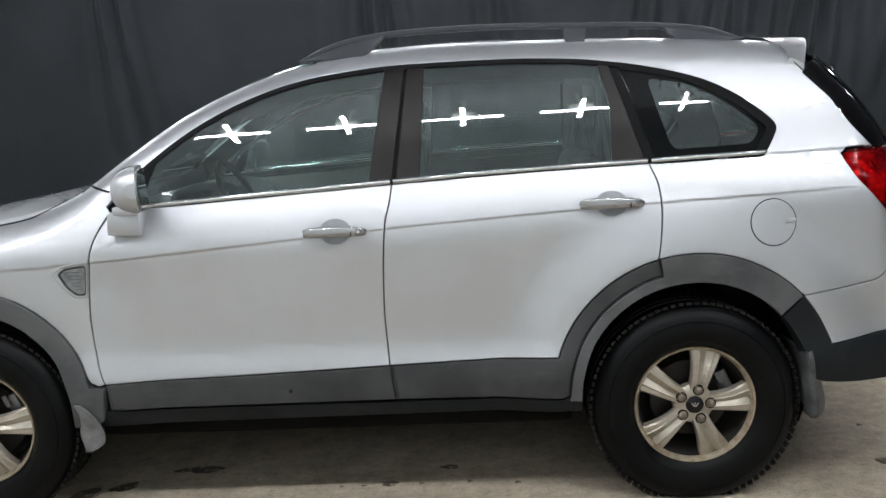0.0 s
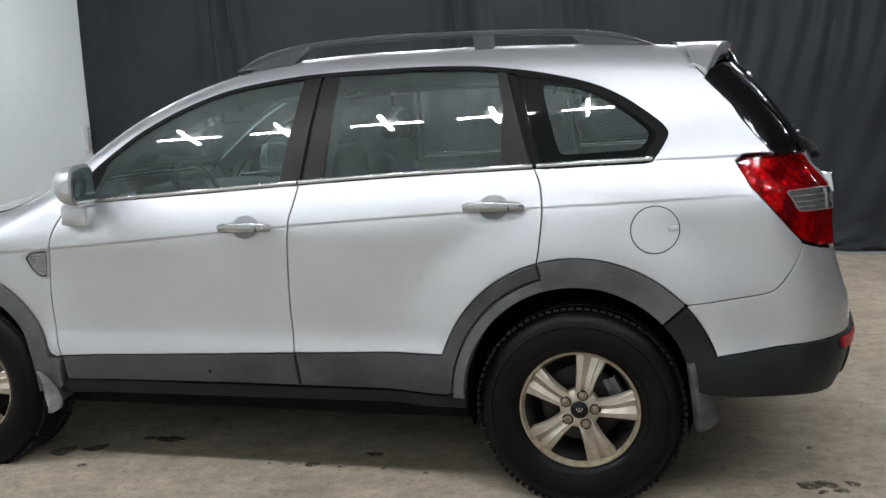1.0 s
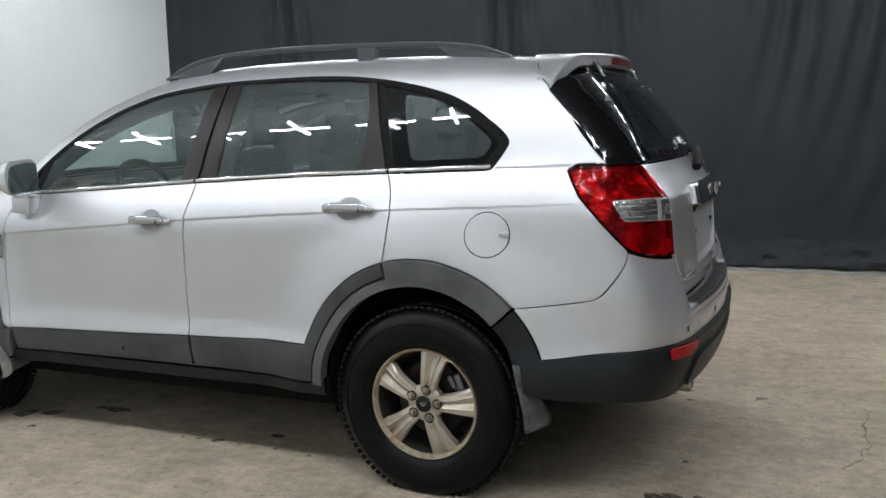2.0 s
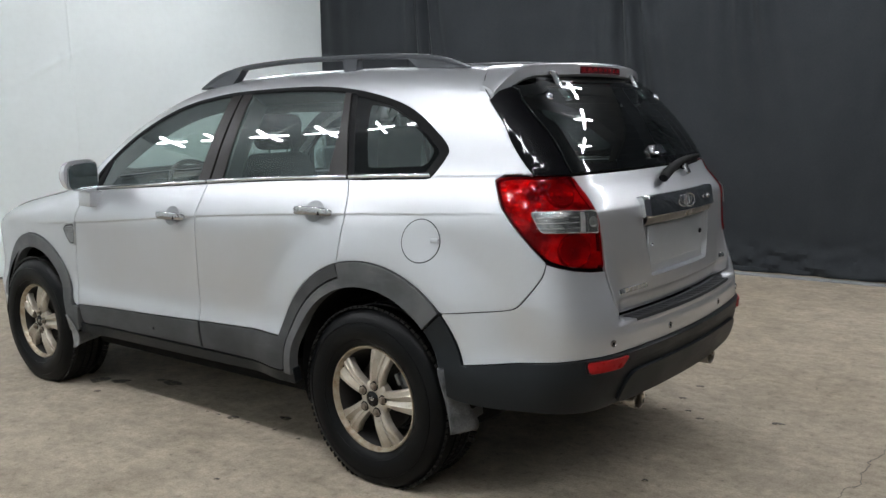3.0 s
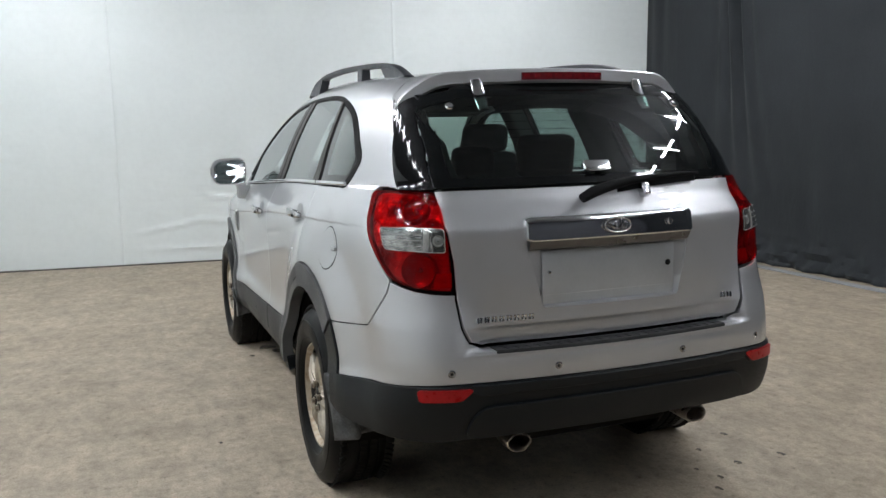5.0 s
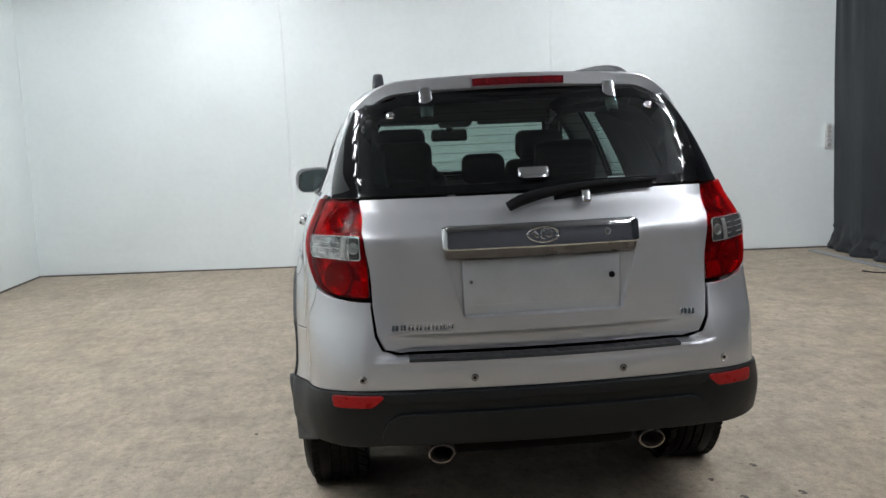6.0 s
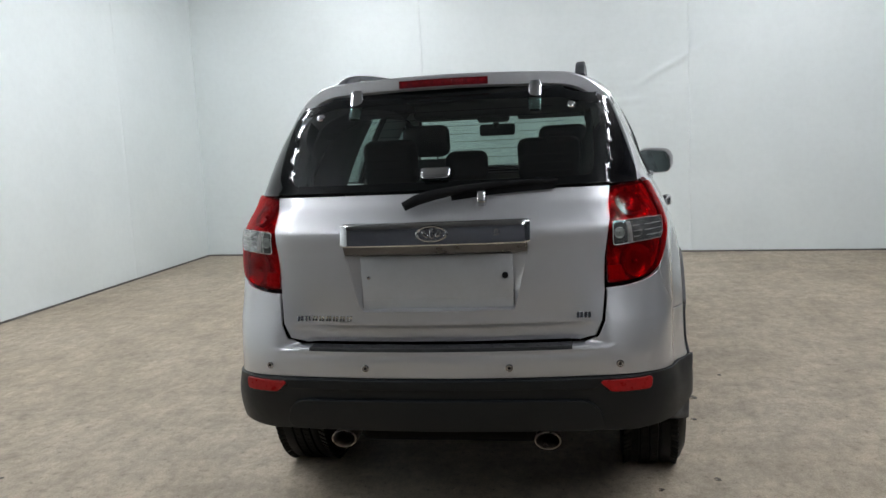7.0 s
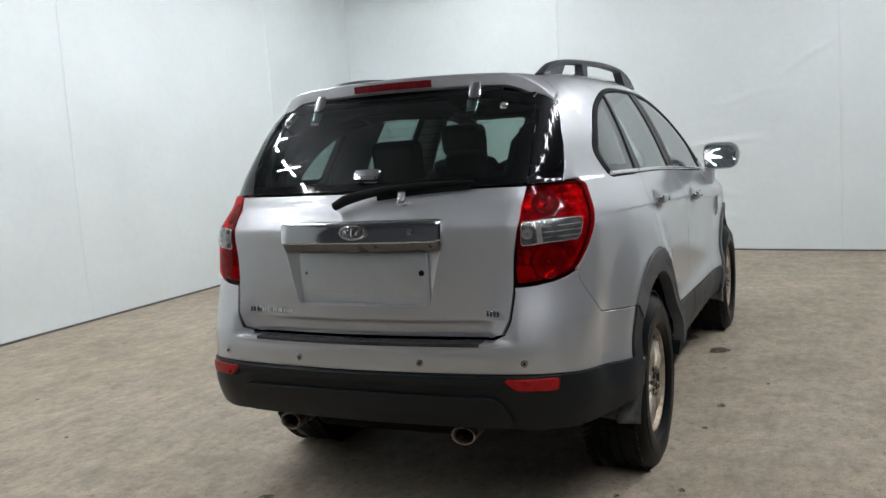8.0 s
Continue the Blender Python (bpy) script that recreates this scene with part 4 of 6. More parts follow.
both("rear_arch_trim", arch_rear, ARCH_CLAD, car, off=0.012, gap=0.0035, depth=0.05)
arch_front = arc(*FC, 0.476, 12, 172, 44) + arc(*FC, 0.392, 176, -8, 44) + [(0.46, 0.345), (0.508, 0.37), (0.520, 0.495)]
both("front_arch_trim", arch_front, ARCH_CLAD, car, off=0.012, gap=0.0035, depth=0.05)

# rear bumper
bumper = mirrored([(3.095, 0.748)] + BUMP_TOP + [(along(3.525, -0.755), 0.938), (along(3.561, -0.716), 0.926), (along(3.595, -0.655), 0.916), (along(3.615, -0.588), 0.912)]
                  + [(s - 0.006, z - 0.004) for s, z in GATE_EDGE[3:]] + [(MID - 0.4, 0.7225), (MID, 0.7225)])
bumper = bumper + [(2 * MID - s, z) for s, z in BUMP_LOW] + BUMP_LOW[-2::-1] + arc(*RC, 0.521, 18, 41, 10)
panel("rear_bumper", bumper, PAINT, car, gap=0.0045, cell=(0.03, 0.012))
low_line = [(3.118, 0.445), (3.17, 0.43), (3.30, 0.42), (along(3.48, -0.80), 0.414), (along(3.60, -0.66), 0.405), (MID - 0.4, 0.418), (MID, 0.424)]
skirt = arc(*RC, 0.519, 41.5, 19, 10) + BUMP_LOW
skirt = skirt + [(2 * MID - s, z) for s, z in skirt[-2::-1]] + [(2 * MID - s, z) for s, z in arc(*RC, 0.416, 41.5, 5, 10)] + [(2 * MID - s, z) for s, z in low_line] + low_line[-2::-1] + arc(*RC, 0.416, 5, 41.5, 10)
panel("bumper_skirt", skirt, DARK_CLAD, car, off=0.008, gap=0.0035, depth=0.06, cell=0.03)
pocket = rounded([(MID - 0.575, 0.425), (MID - 0.525, 0.535), (MID - 0.2, 0.541), (MID + 0.2, 0.541), (MID + 0.525, 0.535), (MID + 0.575, 0.425), (MID + 0.2, 0.432), (MID - 0.2, 0.432)], 0.05)
panel("bumper_insert", pocket, DARK_CLAD, car, off=0.022, depth=0.02, cell=0.03)
def ledge(y0, y1, x_in, x_out, z, thick, n=24):
    bm = bmesh.new()
    rows = []
    for y in np.linspace(y0, y1, n):
        b = -0.15 * y * y
        rows.append([bm.verts.new((x + b, y, h)) for x, h in ((x_in, z), (x_out, z), (x_out + 0.002, z - 0.003), (x_out + 0.002, z - thick), (x_in, z - thick))])
    for p, q in zip(rows, rows[1:]):
        for i in range(5):
            bm.faces.new((p[i], p[(i + 1) % 5], q[(i + 1) % 5], q[i]))
    bm.faces.new(rows[0])
    bm.faces.new(rows[-1])
    bmesh.ops.recalc_face_normals(bm, faces=bm.faces[:])
    return bm


part("bumper_ledge", ledge(-0.55, 0.55, 3.645, 3.719, 0.7205, 0.02), PAINT, car)
STEP_PAD = plain("scuffed_pad_plastic", (0.030, 0.031, 0.033), 0.5, vary=0.4, scale=12, spec=0.4)
pad = part("step_pad", ledge(-0.47, 0.47, 3.664, 3.722, 0.7240, 0.012), STEP_PAD, car, "ribbed black loading-edge pad")
for k in range(-11, 12):
    y = k * 0.039
    bm = box(bmesh.new(), (0.042, 0.006, 0.003), pose(3.693 - 0.15 * y * y, y, 0.7250, 0, 0, 12), 0.001, 1)
    part("pad_rib", bm, STEP_PAD, pad)
lip = [(MID - 0.555, 0.610), (MID - 0.3, 0.611), (MID, 0.611), (MID + 0.3, 0.611), (MID + 0.555, 0.610), (MID + 0.53, 0.580), (MID + 0.3, 0.584), (MID, 0.585), (MID - 0.3, 0.584), (MID - 0.53, 0.580)]
panel("bumper_lip", rounded(lip, 0.012), DARK_CLAD, car, off=0.017, depth=0.012, cell=0.03)
for f in (False, True):
    flip = lambda path: [(2 * MID - s, z) for s, z in path] if f else path
    refl = rounded(flip([(along(3.612, -0.722), 0.600), (along(3.69, -0.560), 0.602), (along(3.68, -0.60), 0.567), (along(3.615, -0.718), 0.563)]), 0.01)
    panel("bumper_reflector", refl, RED_SOLID, car, off=0.0205, depth=0.02, cell=0.01, label="red bumper reflector")
    panel("reflector_trim", inset(rounded(flip([(along(3.612, -0.722), 0.600), (along(3.69, -0.560), 0.602), (along(3.68, -0.60), 0.567), (along(3.615, -0.718), 0.563)]), 0.01)[::-1], -0.007), DARK_CLAD, car, off=0.012, depth=0.02, cell=0.02)
for y in (-0.641, -0.2545, 0.2545, 0.641):
    m = at_skin(along(3.70, y), 0.656)
    bm = lathe(bmesh.new(), [(0.0, 0.003), (0.008, 0.003), (0.009, 0.0015), (0.011, 0.004), (0.0135, 0.003), (0.0135, -0.004)], 20, m)
    sensor = part("parking_sensor", bm, DULL_CHROME, car, "small round bumper parking sensor")
    part("sensor_eye", lathe(bmesh.new(), [(0.0, 0.0045), (0.0055, 0.0042), (0.0062, 0.002)], 16, m), UNDER, sensor)

# tailgate with its number-plate hollow
gate_half = GATE_EDGE + [(MID - 0.35, 0.7315), (MID, 0.7315)]
hollow = [(MID - 0.335, 1.078), (MID - 0.276, 0.846), (MID + 0.276, 0.846), (MID + 0.335, 1.078)]
gate = mirrored(gate_half)
top_run = [(s, 1.2575) for s in np.linspace(2 * MID - GATE_EDGE[0][0], GATE_EDGE[0][0], 14)[1:-1]]
ring = resample(gate + top_run, 0.02)
if area(ring) < 0:
    ring = ring[::-1]
cut = resample(rounded(hollow, 0.015), 0.02)
if area(cut) > 0:
    cut = cut[::-1]
tailgate = panel("tailgate", ring, PAINT, car, cell=(0.03, 0.006), loops=[inset(ring, 0.003)], pieces=split_ring(inset(ring, 0.003), cut, MID))


def loft_rings(bm, rings):
    vs = [[bm.verts.new(p) for p in r] for r in rings]
    n = len(vs[0])
    for a, b in zip(vs, vs[1:]):
        for i in range(n):
            bm.faces.new((a[i], a[(i + 1) % n], b[(i + 1) % n], b[i]))
    return vs


def on_skin(path, off):
    p, g = skin("wrap", path)
    return [Vector(a + b * off) for a, b in zip(p, g)]


outer = resample(rounded(hollow, 0.015), 0.02)
m = len(outer)
inner_pts = []
for k in range(m):
    c = np.array(outer[k]) - (MID, 0.962)
    sx = 0.275 / (0.276 + 0.059 * np.clip((outer[k][1] - 0.846) / 0.232, 0, 1))
    inner_pts.append((MID + c[0] * sx * 0.99, 0.962 + c[1] * 0.93))
bm = bmesh.new()
flat = [Vector((3.632, s - MID, z)) for s, z in inner_pts]
vs = loft_rings(bm, [on_skin(outer, 0.001), on_skin(outer, -0.004), flat])
bm.faces.new(vs[-1])
bmesh.ops.recalc_face_normals(bm, faces=bm.faces[:])
part("plate_recess", bm, PAINT, tailgate)
bm = bmesh.new()
box(bm, (0.006, 0.545, 0.192), pose(3.638, 0, 0.947), 0.003)
plate = part("blank_plate", bm, PLATE_SILVER, tailgate, "blank silver number-plate panel")
bm = bmesh.new()
box(bm, (0.0025, 0.52, 0.0025), pose(3.641, 0, 0.885), 0.001)
part("plate_fold", bm, PLATE_SILVER, tailgate)
for y, r, mat in ((-0.245, 0.007, DULL_CHROME), (0.245, 0.011, BLACK)):
    part("plate_screw", lathe(bmesh.new(), [(0, 0.008), (r * 0.7, 0.007), (r, 0.003), (r, -0.006)], 14, pose(3.641, y, 0.966, 0, 0, -90)), mat, tailgate)

# chrome bar over the plate
bm = bmesh.new()
rows = []
for y in np.linspace(-0.338, 0.338, 41):
    end = max(0.0, (abs(y) - 0.326) / 0.012)
    low = 1.080 + 0.006 * end * end
    rows.append([bm.verts.new((x - 0.15 * y * y - 0.010 * end * end, y, z)) for x, z in (
        (3.645, 1.163 - 0.006 * end), (3.668, 1.163 - 0.006 * end), (3.675, 1.160 - 0.006 * end), (3.6785, 1.154 - 0.006 * end), (3.689, low + 0.006), (3.688, low + 0.001), (3.684, low), (3.645, low))])
for p, q in zip(rows, rows[1:]):
    for i in range(len(p) - 1):
        bm.faces.new((p[i], p[i + 1], q[i + 1], q[i]))
bm.faces.new(rows[0])
bm.faces.new(rows[-1])
bmesh.ops.recalc_face_normals(bm, faces=bm.faces[:])
garnish = part("chrome_garnish", bm, CHROME, tailgate, "chrome bar above the plate")
bm = bmesh.new()
run = [MID + 0.326 * u for u in np.linspace(-1, 1, 25)]
rows = [[bm.verts.new(p) for p in on_skin([(s, z) for s in run], o)] for z, o in ((1.084, 0.021), (1.0775, 0.021), (1.050, 0.005), (1.046, -0.012))]
for p, q in zip(rows, rows[1:]):
    for i in range(len(run) - 1):
        bm.faces.new((p[i], p[i + 1], q[i + 1], q[i]))
bmesh.ops.recalc_face_normals(bm, faces=bm.faces[:])
part("garnish_lip", bm, plain("dull_silver_lip", (0.15, 0.145, 0.145), 0.3, 0.8), tailgate)
badge_m = at_skin(MID, 1.117, 0.035)
bm = bmesh.new()
pts = [badge_m @ Vector((0.052 * math.cos(a), 0.003, 0.026 * math.sin(a))) for a in np.linspace(0, 2 * math.pi, 33)]
sweep(bm, pts, oval(0.0032, 0.0032, 8), cap=False)
part("badge_ring", bm, DULL_CHROME, garnish)
bm = bmesh.new()
for dx in (-0.024, 0.0, 0.024):
    box(bm, (0.012, 0.006, 0.034 if dx == 0 else 0.026), badge_m @ pose(dx, 0.002, 0, 0, dx * 1500, 0), 0.003)
part("badge_bars", bm, DULL_CHROME, garnish)
part("key_lock", lathe(bmesh.new(), [(0, 0.002), (0.006, 0.002), (0.007, 0.004), (0.011, 0.004), (0.012, -0.002)], 18, at_skin(MID + 0.222, 1.117, 0.035)), DULL_CHROME, garnish)

# model lettering, as plain upright bars
def letter_bars(s0, z0, height, count, step):
    for i in range(count):
        for o in (0.0, 0.0115):
            q = s0 + step * i + o
            panel("letter_bar", rounded([(q, z0), (q + 0.0065, z0), (q + 0.0075, z0 + height), (q + 0.001, z0 + height)], 0.002), CHROME, tailgate, off=0.004, depth=0.006, cell=0.03)


letter_bars(MID - 0.520, 0.812, 0.017, 8, 0.0268)
letter_bars(MID + 0.487, 0.812, 0.018, 2, 0.0250)

# hatch glass, its dark border and the black side bands
BAND_OUT = [(along(3.395, -0.711), 1.263), (along(3.28, -0.678), 1.395), (along(3.161, -0.633), 1.541)]
BAND_IN = [(along(3.498, -0.613), 1.263), (along(3.37, -0.587), 1.425), (along(3.218, -0.563), 1.590)]
for f in (False, True):
    path = BAND_OUT + [(along(3.185, -0.60), 1.575)] + BAND_IN[::-1]
    path = [(2 * MID - s, z) for s, z in path] if f else path
    panel("side_band", path, GLOSS_BLACK, car, off=0.0, gap=0.001, cell=0.03)
glass_edge = spline(BAND_IN, 5)
frame_run = glass_edge + [(MID - 0.46, 1.622), (MID - 0.2, 1.632), (MID, 1.634)]
hatch_out = mirrored(frame_run)
clear_run = [(along(3.49, -0.545), 1.292), (along(3.36, -0.525), 1.44), (along(3.255, -0.50), 1.545), (MID - 0.40, 1.578), (MID, 1.588)]
clear_out = mirrored(clear_run)
hatch_out = hatch_out + [(s, 1.263) for s in np.linspace(hatch_out[-1][0], hatch_out[0][0], 12)[1:-1]]
clear_out = clear_out + [(s, 1.292) for s in np.linspace(clear_out[-1][0], clear_out[0][0], 12)[1:-1]]
ring, cut = resample(hatch_out, 0.025), resample(rounded(clear_out, 0.03, 4), 0.025)
ring = ring[::-1] if area(ring) < 0 else ring
cut = cut[::-1] if area(cut) > 0 else cut
hatch = panel("hatch_glass", rounded(clear_out, 0.03, 4), HATCH_GLASS, car, off=0.006, depth=0.004, cell=0.04, label="tinted rear hatch glass with heating wires")
panel("glass_border", ring, FRIT, hatch, off=0.006, depth=0.012, cell=0.04, loops=[inset(ring, 0.003)], pieces=split_ring(inset(ring, 0.003), cut, MID))
for k in range(9):
    z = 1.315 + 0.029 * k
    half = 0.50 - 0.0035 * k * k * 0.4
    bm = bmesh.new()
    sweep(bm, on_skin([(s, z) for s in np.linspace(MID - half, MID + half, 24)], 0.002), oval(0.0008, 0.0008, 4))
    part("heating_wire", bm, BLACK, hatch)
for y in (-0.485, 0.485):
    part("glass_stud", lathe(bmesh.new(), [(0, 0.010), (0.010, 0.009), (0.015, 0.005), (0.0165, 0.0)], 18, at_skin(along(3.33, y), 1.545, 0.006)), CHROME, hatch)
m = at_skin(MID, 1.318, 0.012)
bm = box(bmesh.new(), (0.112, 0.03, 0.042), m, 0.011, 3)
box(bm, (0.09, 0.02, 0.012), m @ pose(0, 0.012, -0.022), 0.004)
part("glass_handle", bm, CHROME, hatch, "small chrome glass handle")

for f in (False, True):
    edge_in = [(along(3.49, -0.56), 1.285), (along(3.36, -0.54), 1.44), (along(3.24, -0.52), 1.56)]
    trim = edge_in + [(s + 0.085, z) for s, z in edge_in[::-1]]
    panel("rear_pillar_trim", [(2 * MID - s, z) for s, z in trim] if f else trim, CABIN_DARK, car, off=-0.035, depth=0.05, cell=0.05)

# wiper
bm = bmesh.new()
blade = [(-0.105, 1.196), (-0.06, 1.215), (0.0, 1.233), (0.10, 1.250), (0.22, 1.262), (0.33, 1.268), (0.43, 1.270)]
lift = [0.030, 0.040, 0.042, 0.038, 0.034, 0.030, 0.028]
path = [on_skin([(MID + y, z)], o)[0] for (y, z), o in zip(blade, lift)]
secs = [oval(a, b, 10) for a, b in ((0.019, 0.017), (0.021, 0.020), (0.018, 0.019), (0.014, 0.015), (0.011, 0.012), (0.008, 0.009), (0.005, 0.006))]
sweep(bm, path, secs)
wiper = part("rear_wiper", bm, BLACK, car, "black rear wiper arm and blade")
bm = bmesh.new()
sweep(bm, on_skin([(MID + y, z) for y, z in ((0.06, 1.232), (0.2, 1.246), (0.33, 1.254), (0.42, 1.257))], 0.014), [(-0.004, -0.010), (0.004, -0.010), (0.003, 0.012), (-0.003, 0.012)])
part("wiper_blade", bm, BLACK, wiper)
bm = box(bmesh.new(), (0.034, 0.04, 0.05), at_skin(MID + 0.168, 1.224, 0.02), 0.009, 3)
part("wiper_pivot", bm, DULL_CHROME, wiper, "chrome wiper pivot cap")

# spoiler with third brake lamp and chrome hinges
def rear_edge(y):
    return 3.292 - 0.30 * y * y


bm = bmesh.new()
ys = np.linspace(-0.628, 0.628, 45)
rows = []
for y in ys:
    a = abs(y)
    drop = max(0.0, (a - 0.44) / 0.188)
    xe = rear_edge(y) - 0.010 * drop ** 2
    x_front = 3.060 + 0.055 * drop ** 2
    def top_at(x, off):
        p, g = skin("top", [(x, float(np.clip(y, -0.618, 0.618)))])
        return float(p[0][2]) + off
    z_tip = 1.690 - 0.055 * a * a - 0.094 * drop ** 2.2
    z_front = top_at(x_front, 0.006)
    prof = []
    for u in np.linspace(0, 1, 7):
        x = x_front + (xe - x_front) * u
        prof.append((x, z_front + (z_tip - z_front) * (u ** 1.4)))
    prof += [(xe + 0.006, z_tip - 0.006), (xe + 0.006, z_tip - 0.046 - 0.008 * drop), (xe - 0.004, z_tip - 0.055 - 0.012 * drop), (xe - 0.09, z_tip - 0.05 - 0.012 * drop)]
    rows.append([bm.verts.new((x, y, z)) for x, z in prof])
for p, q in zip(rows, rows[1:]):
    for i in range(len(p) - 1):
        bm.faces.new((p[i], p[i + 1], q[i + 1], q[i]))
bm.faces.new(rows[0])
bm.faces.new(rows[-1])
bmesh.ops.recalc_face_normals(bm, faces=bm.faces[:])
spoiler = part("roof_spoiler", bm, PAINT, car)
bm = bmesh.new()
path = [(rear_edge(y) + 0.006, y, 1.661 - 0.055 * y * y) for y in np.linspace(-0.172, 0.172, 9)]
sweep(bm, path, [(-0.006, -0.015), (0.006, -0.014), (0.006, 0.014), (-0.006, 0.015)])
brake_lamp = part("brake_lamp", bm, RED_DARK, spoiler, "high red brake lamp strip")
for k in range(8):
    y = -0.147 + 0.042 * k
    part("lamp_cell", box(bmesh.new(), (0.004, 0.030, 0.014), pose(rear_edge(y) + 0.0105, y, 1.662 - 0.055 * y * y), 0.001, 1), RED_CELL, brake_lamp)
for y in (-0.348, 0.348):
    bm = bmesh.new()
    hx = rear_edge(y)
    sweep(bm, [(hx - 0.01, y, 1.650), (hx + 0.012, y, 1.644), (hx + 0.024, y, 1.620), (hx + 0.048, y, 1.578), (hx + 0.082, y, 1.536)],
          [[(a * w, b) for a, b in oval(1, 0.008, 10)] for w in (0.020, 0.0235, 0.0245, 0.0255, 0.0215)], up=(1, 0, 0.3))
    part("glass_hinge", bm, CHROME, spoiler, "chrome glass hinge cover")

# dark joints: spoiler to body, bonnet to wing, wing to screen pillar
for k in (-1, 1):
    bm = bmesh.new()
    seam = np.array(spline([(3.056, k * 0.36, 1.692), (3.066, k * 0.43, 1.680), (3.088, k * 0.54, 1.653), (3.107, k * 0.594, 1.616), (3.125, k * 0.618, 1.585), (3.161, k * 0.635, 1.546)], 5))
    for _ in range(3):
        e = 0.0025
        g = np.stack([body(*(seam + e * d).T) - body(*(seam - e * d).T) for d in np.eye(3)], 1) / (2 * e)
        seam = seam - g * ((body(*seam.T) - 0.004) / (g * g).sum(1))[:, None]
    sweep(bm, seam, oval(0.0022, 0.0022, 8))
    part("spoiler_seam", bm, SHUT, car)


def seam_strip(name, path, width, kind):
    p = [np.array(q) for q in spline(path, 5)]
    other = []
    for i, c in enumerate(p):
        t = p[min(i + 1, len(p) - 1)] - p[max(i - 1, 0)]
        t = t / np.linalg.norm(t)
        other.append(tuple(c + np.array((t[1], -t[0])) * width))
    both(name, [tuple(q) for q in p] + other[::-1], BLACK, car, off=0.0016, depth=0.004, cell=0.03, kind=kind)


seam_strip("bonnet_seam", [(-0.5, -0.702), (0.0, -0.757), (0.22, -0.768), (0.30, -0.745), (0.42, -0.66)], 0.006, "top")
seam_strip("pillar_seam", [(0.440, 1.243), (0.506, 1.229), (0.566, 1.214)], 0.0055, "wrap")

# tail lamps
for f in (False, True):
    fl = (lambda path: [(2 * MID - s, z) for s, z in path]) if f else (lambda path: path)
    outline = rounded(LAMP_OUT, 0.02, 4)
    panel("lamp_seal", fl(inset(outline, -0.002)), BLACK, car, off=-0.034, depth=0.01, cell=0.04)
    lamp = panel("tail_lamp", fl(inset(outline, 0.010)), LAMP_HOUSE, car, off=-0.020, depth=0.01, cell=0.03, label="red and clear wrap-round tail lamp")
    band = [(along(3.423, -0.780), 1.133), (along(3.52, -0.70), 1.136), (along(3.585, -0.612), 1.132), (along(3.597, -0.613), 1.055), (along(3.55, -0.70), 1.062), (along(3.466, -0.776), 1.064)]
    panel("red_lens", fl(inset(outline, 0.009)), RED_LENS, lamp, off=0.006, depth=0.02, cell=0.014)
    panel("white_lens_back", fl(rounded(band, 0.012)), BAND_BACK, lamp, off=0.0072, depth=0.003, cell=0.03)
    panel("clear_lens", fl(rounded(inset(rounded(band, 0.012), -0.003)[::6], 0.008)), CLEAR_LENS, lamp, off=0.0105, depth=0.003, cell=0.03)
    for (x, y, z, r) in ((3.505, -0.695, 1.197, 0.047), (3.548, -0.69, 0.995, 0.058)):
        mm = at_skin(along(x, y), z, -0.022, flip=f)
        bm = lathe(bmesh.new(), [(0.004, 0.015), (r * 0.15, 0.014), (r * 0.2, 0.002), (r * 0.5, 0.003), (r * 0.8, 0.009), (r * 0.96, 0.017), (r * 1.0, 0.019), (r * 1.05, 0.017), (r * 1.1, 0.004)], 30, mm)
        part("reflector_bowl", bm, REFLECTOR, lamp)
    bead = fl(resample(rounded(band, 0.012), 0.01))
    bm = bmesh.new()
    sweep(bm, on_skin(bead + bead[:1], 0.0105), oval(0.0009, 0.0009, 6), cap=False)
    part("band_bead", bm, BAND_WHITE, lamp)
    stripe = [(along(3.548, -0.664), 1.130), (along(3.557, -0.652), 1.130), (along(3.571, -0.663), 1.061), (along(3.563, -0.678), 1.063)]
    panel("white_stripe", fl(stripe), BAND_WHITE, lamp, off=0.0088, depth=0.003, cell=0.02)
    smoky = [(along(3.563, -0.640), 1.129), (along(3.584, -0.616), 1.128), (along(3.594, -0.618), 1.060), (along(3.579, -0.647), 1.061)]
    panel("smoky_box", fl(smoky), BAND_DARK, lamp, off=0.0086, depth=0.003, cell=0.02)
    bm = lathe(bmesh.new(), [(0.002, 0.003), (0.010, 0.003), (0.014, 0.001), (0.018, 0.003), (0.020, 0.001)], 20, at_skin(along(3.579, -0.630), 1.096, 0.009, flip=f))
    part("bulb_lens", bm, BAND_GREY, lamp)
    for k in range(3):
        z = 1.079 + 0.018 * k
        run = fl([(along(3.45, -0.785), z), (along(3.50, -0.735), z), (along(3.55, -0.675), z)])
        bm = bmesh.new()
        sweep(bm, on_skin(run, 0.0085), oval(0.0010, 0.0010, 6))
        part("lens_rib", bm, BAND_WHITE, lamp)
    for i in range(3):
        for j in range(3):
            s0, z0 = along(3.583, -0.650) + 0.020 * i, 0.938 + 0.016 * j
            panel("lens_prism", fl([(s0, z0), (s0 + 0.017, z0), (s0 + 0.017, z0 + 0.013), (s0, z0 + 0.013)]), RED_SOLID, lamp, off=-0.004, depth=0.006, cell=0.02)

# ---- side glazing ----
front_glass = spline([(0.66, belt(0.66) + 0.012), (0.715, 1.290), (0.85, 1.391), (1.00, 1.474), (1.15, 1.533), (1.28, 1.569), (1.42, 1.592), (1.60, 1.610)], 6) + [(1.537, belt(1.537) + 0.012)] + belt_run(1.50, 0.70, 0.012)
both("front_side_glass", front_glass, GLASS, car, off=-0.004, depth=0.004, label="clear side window")
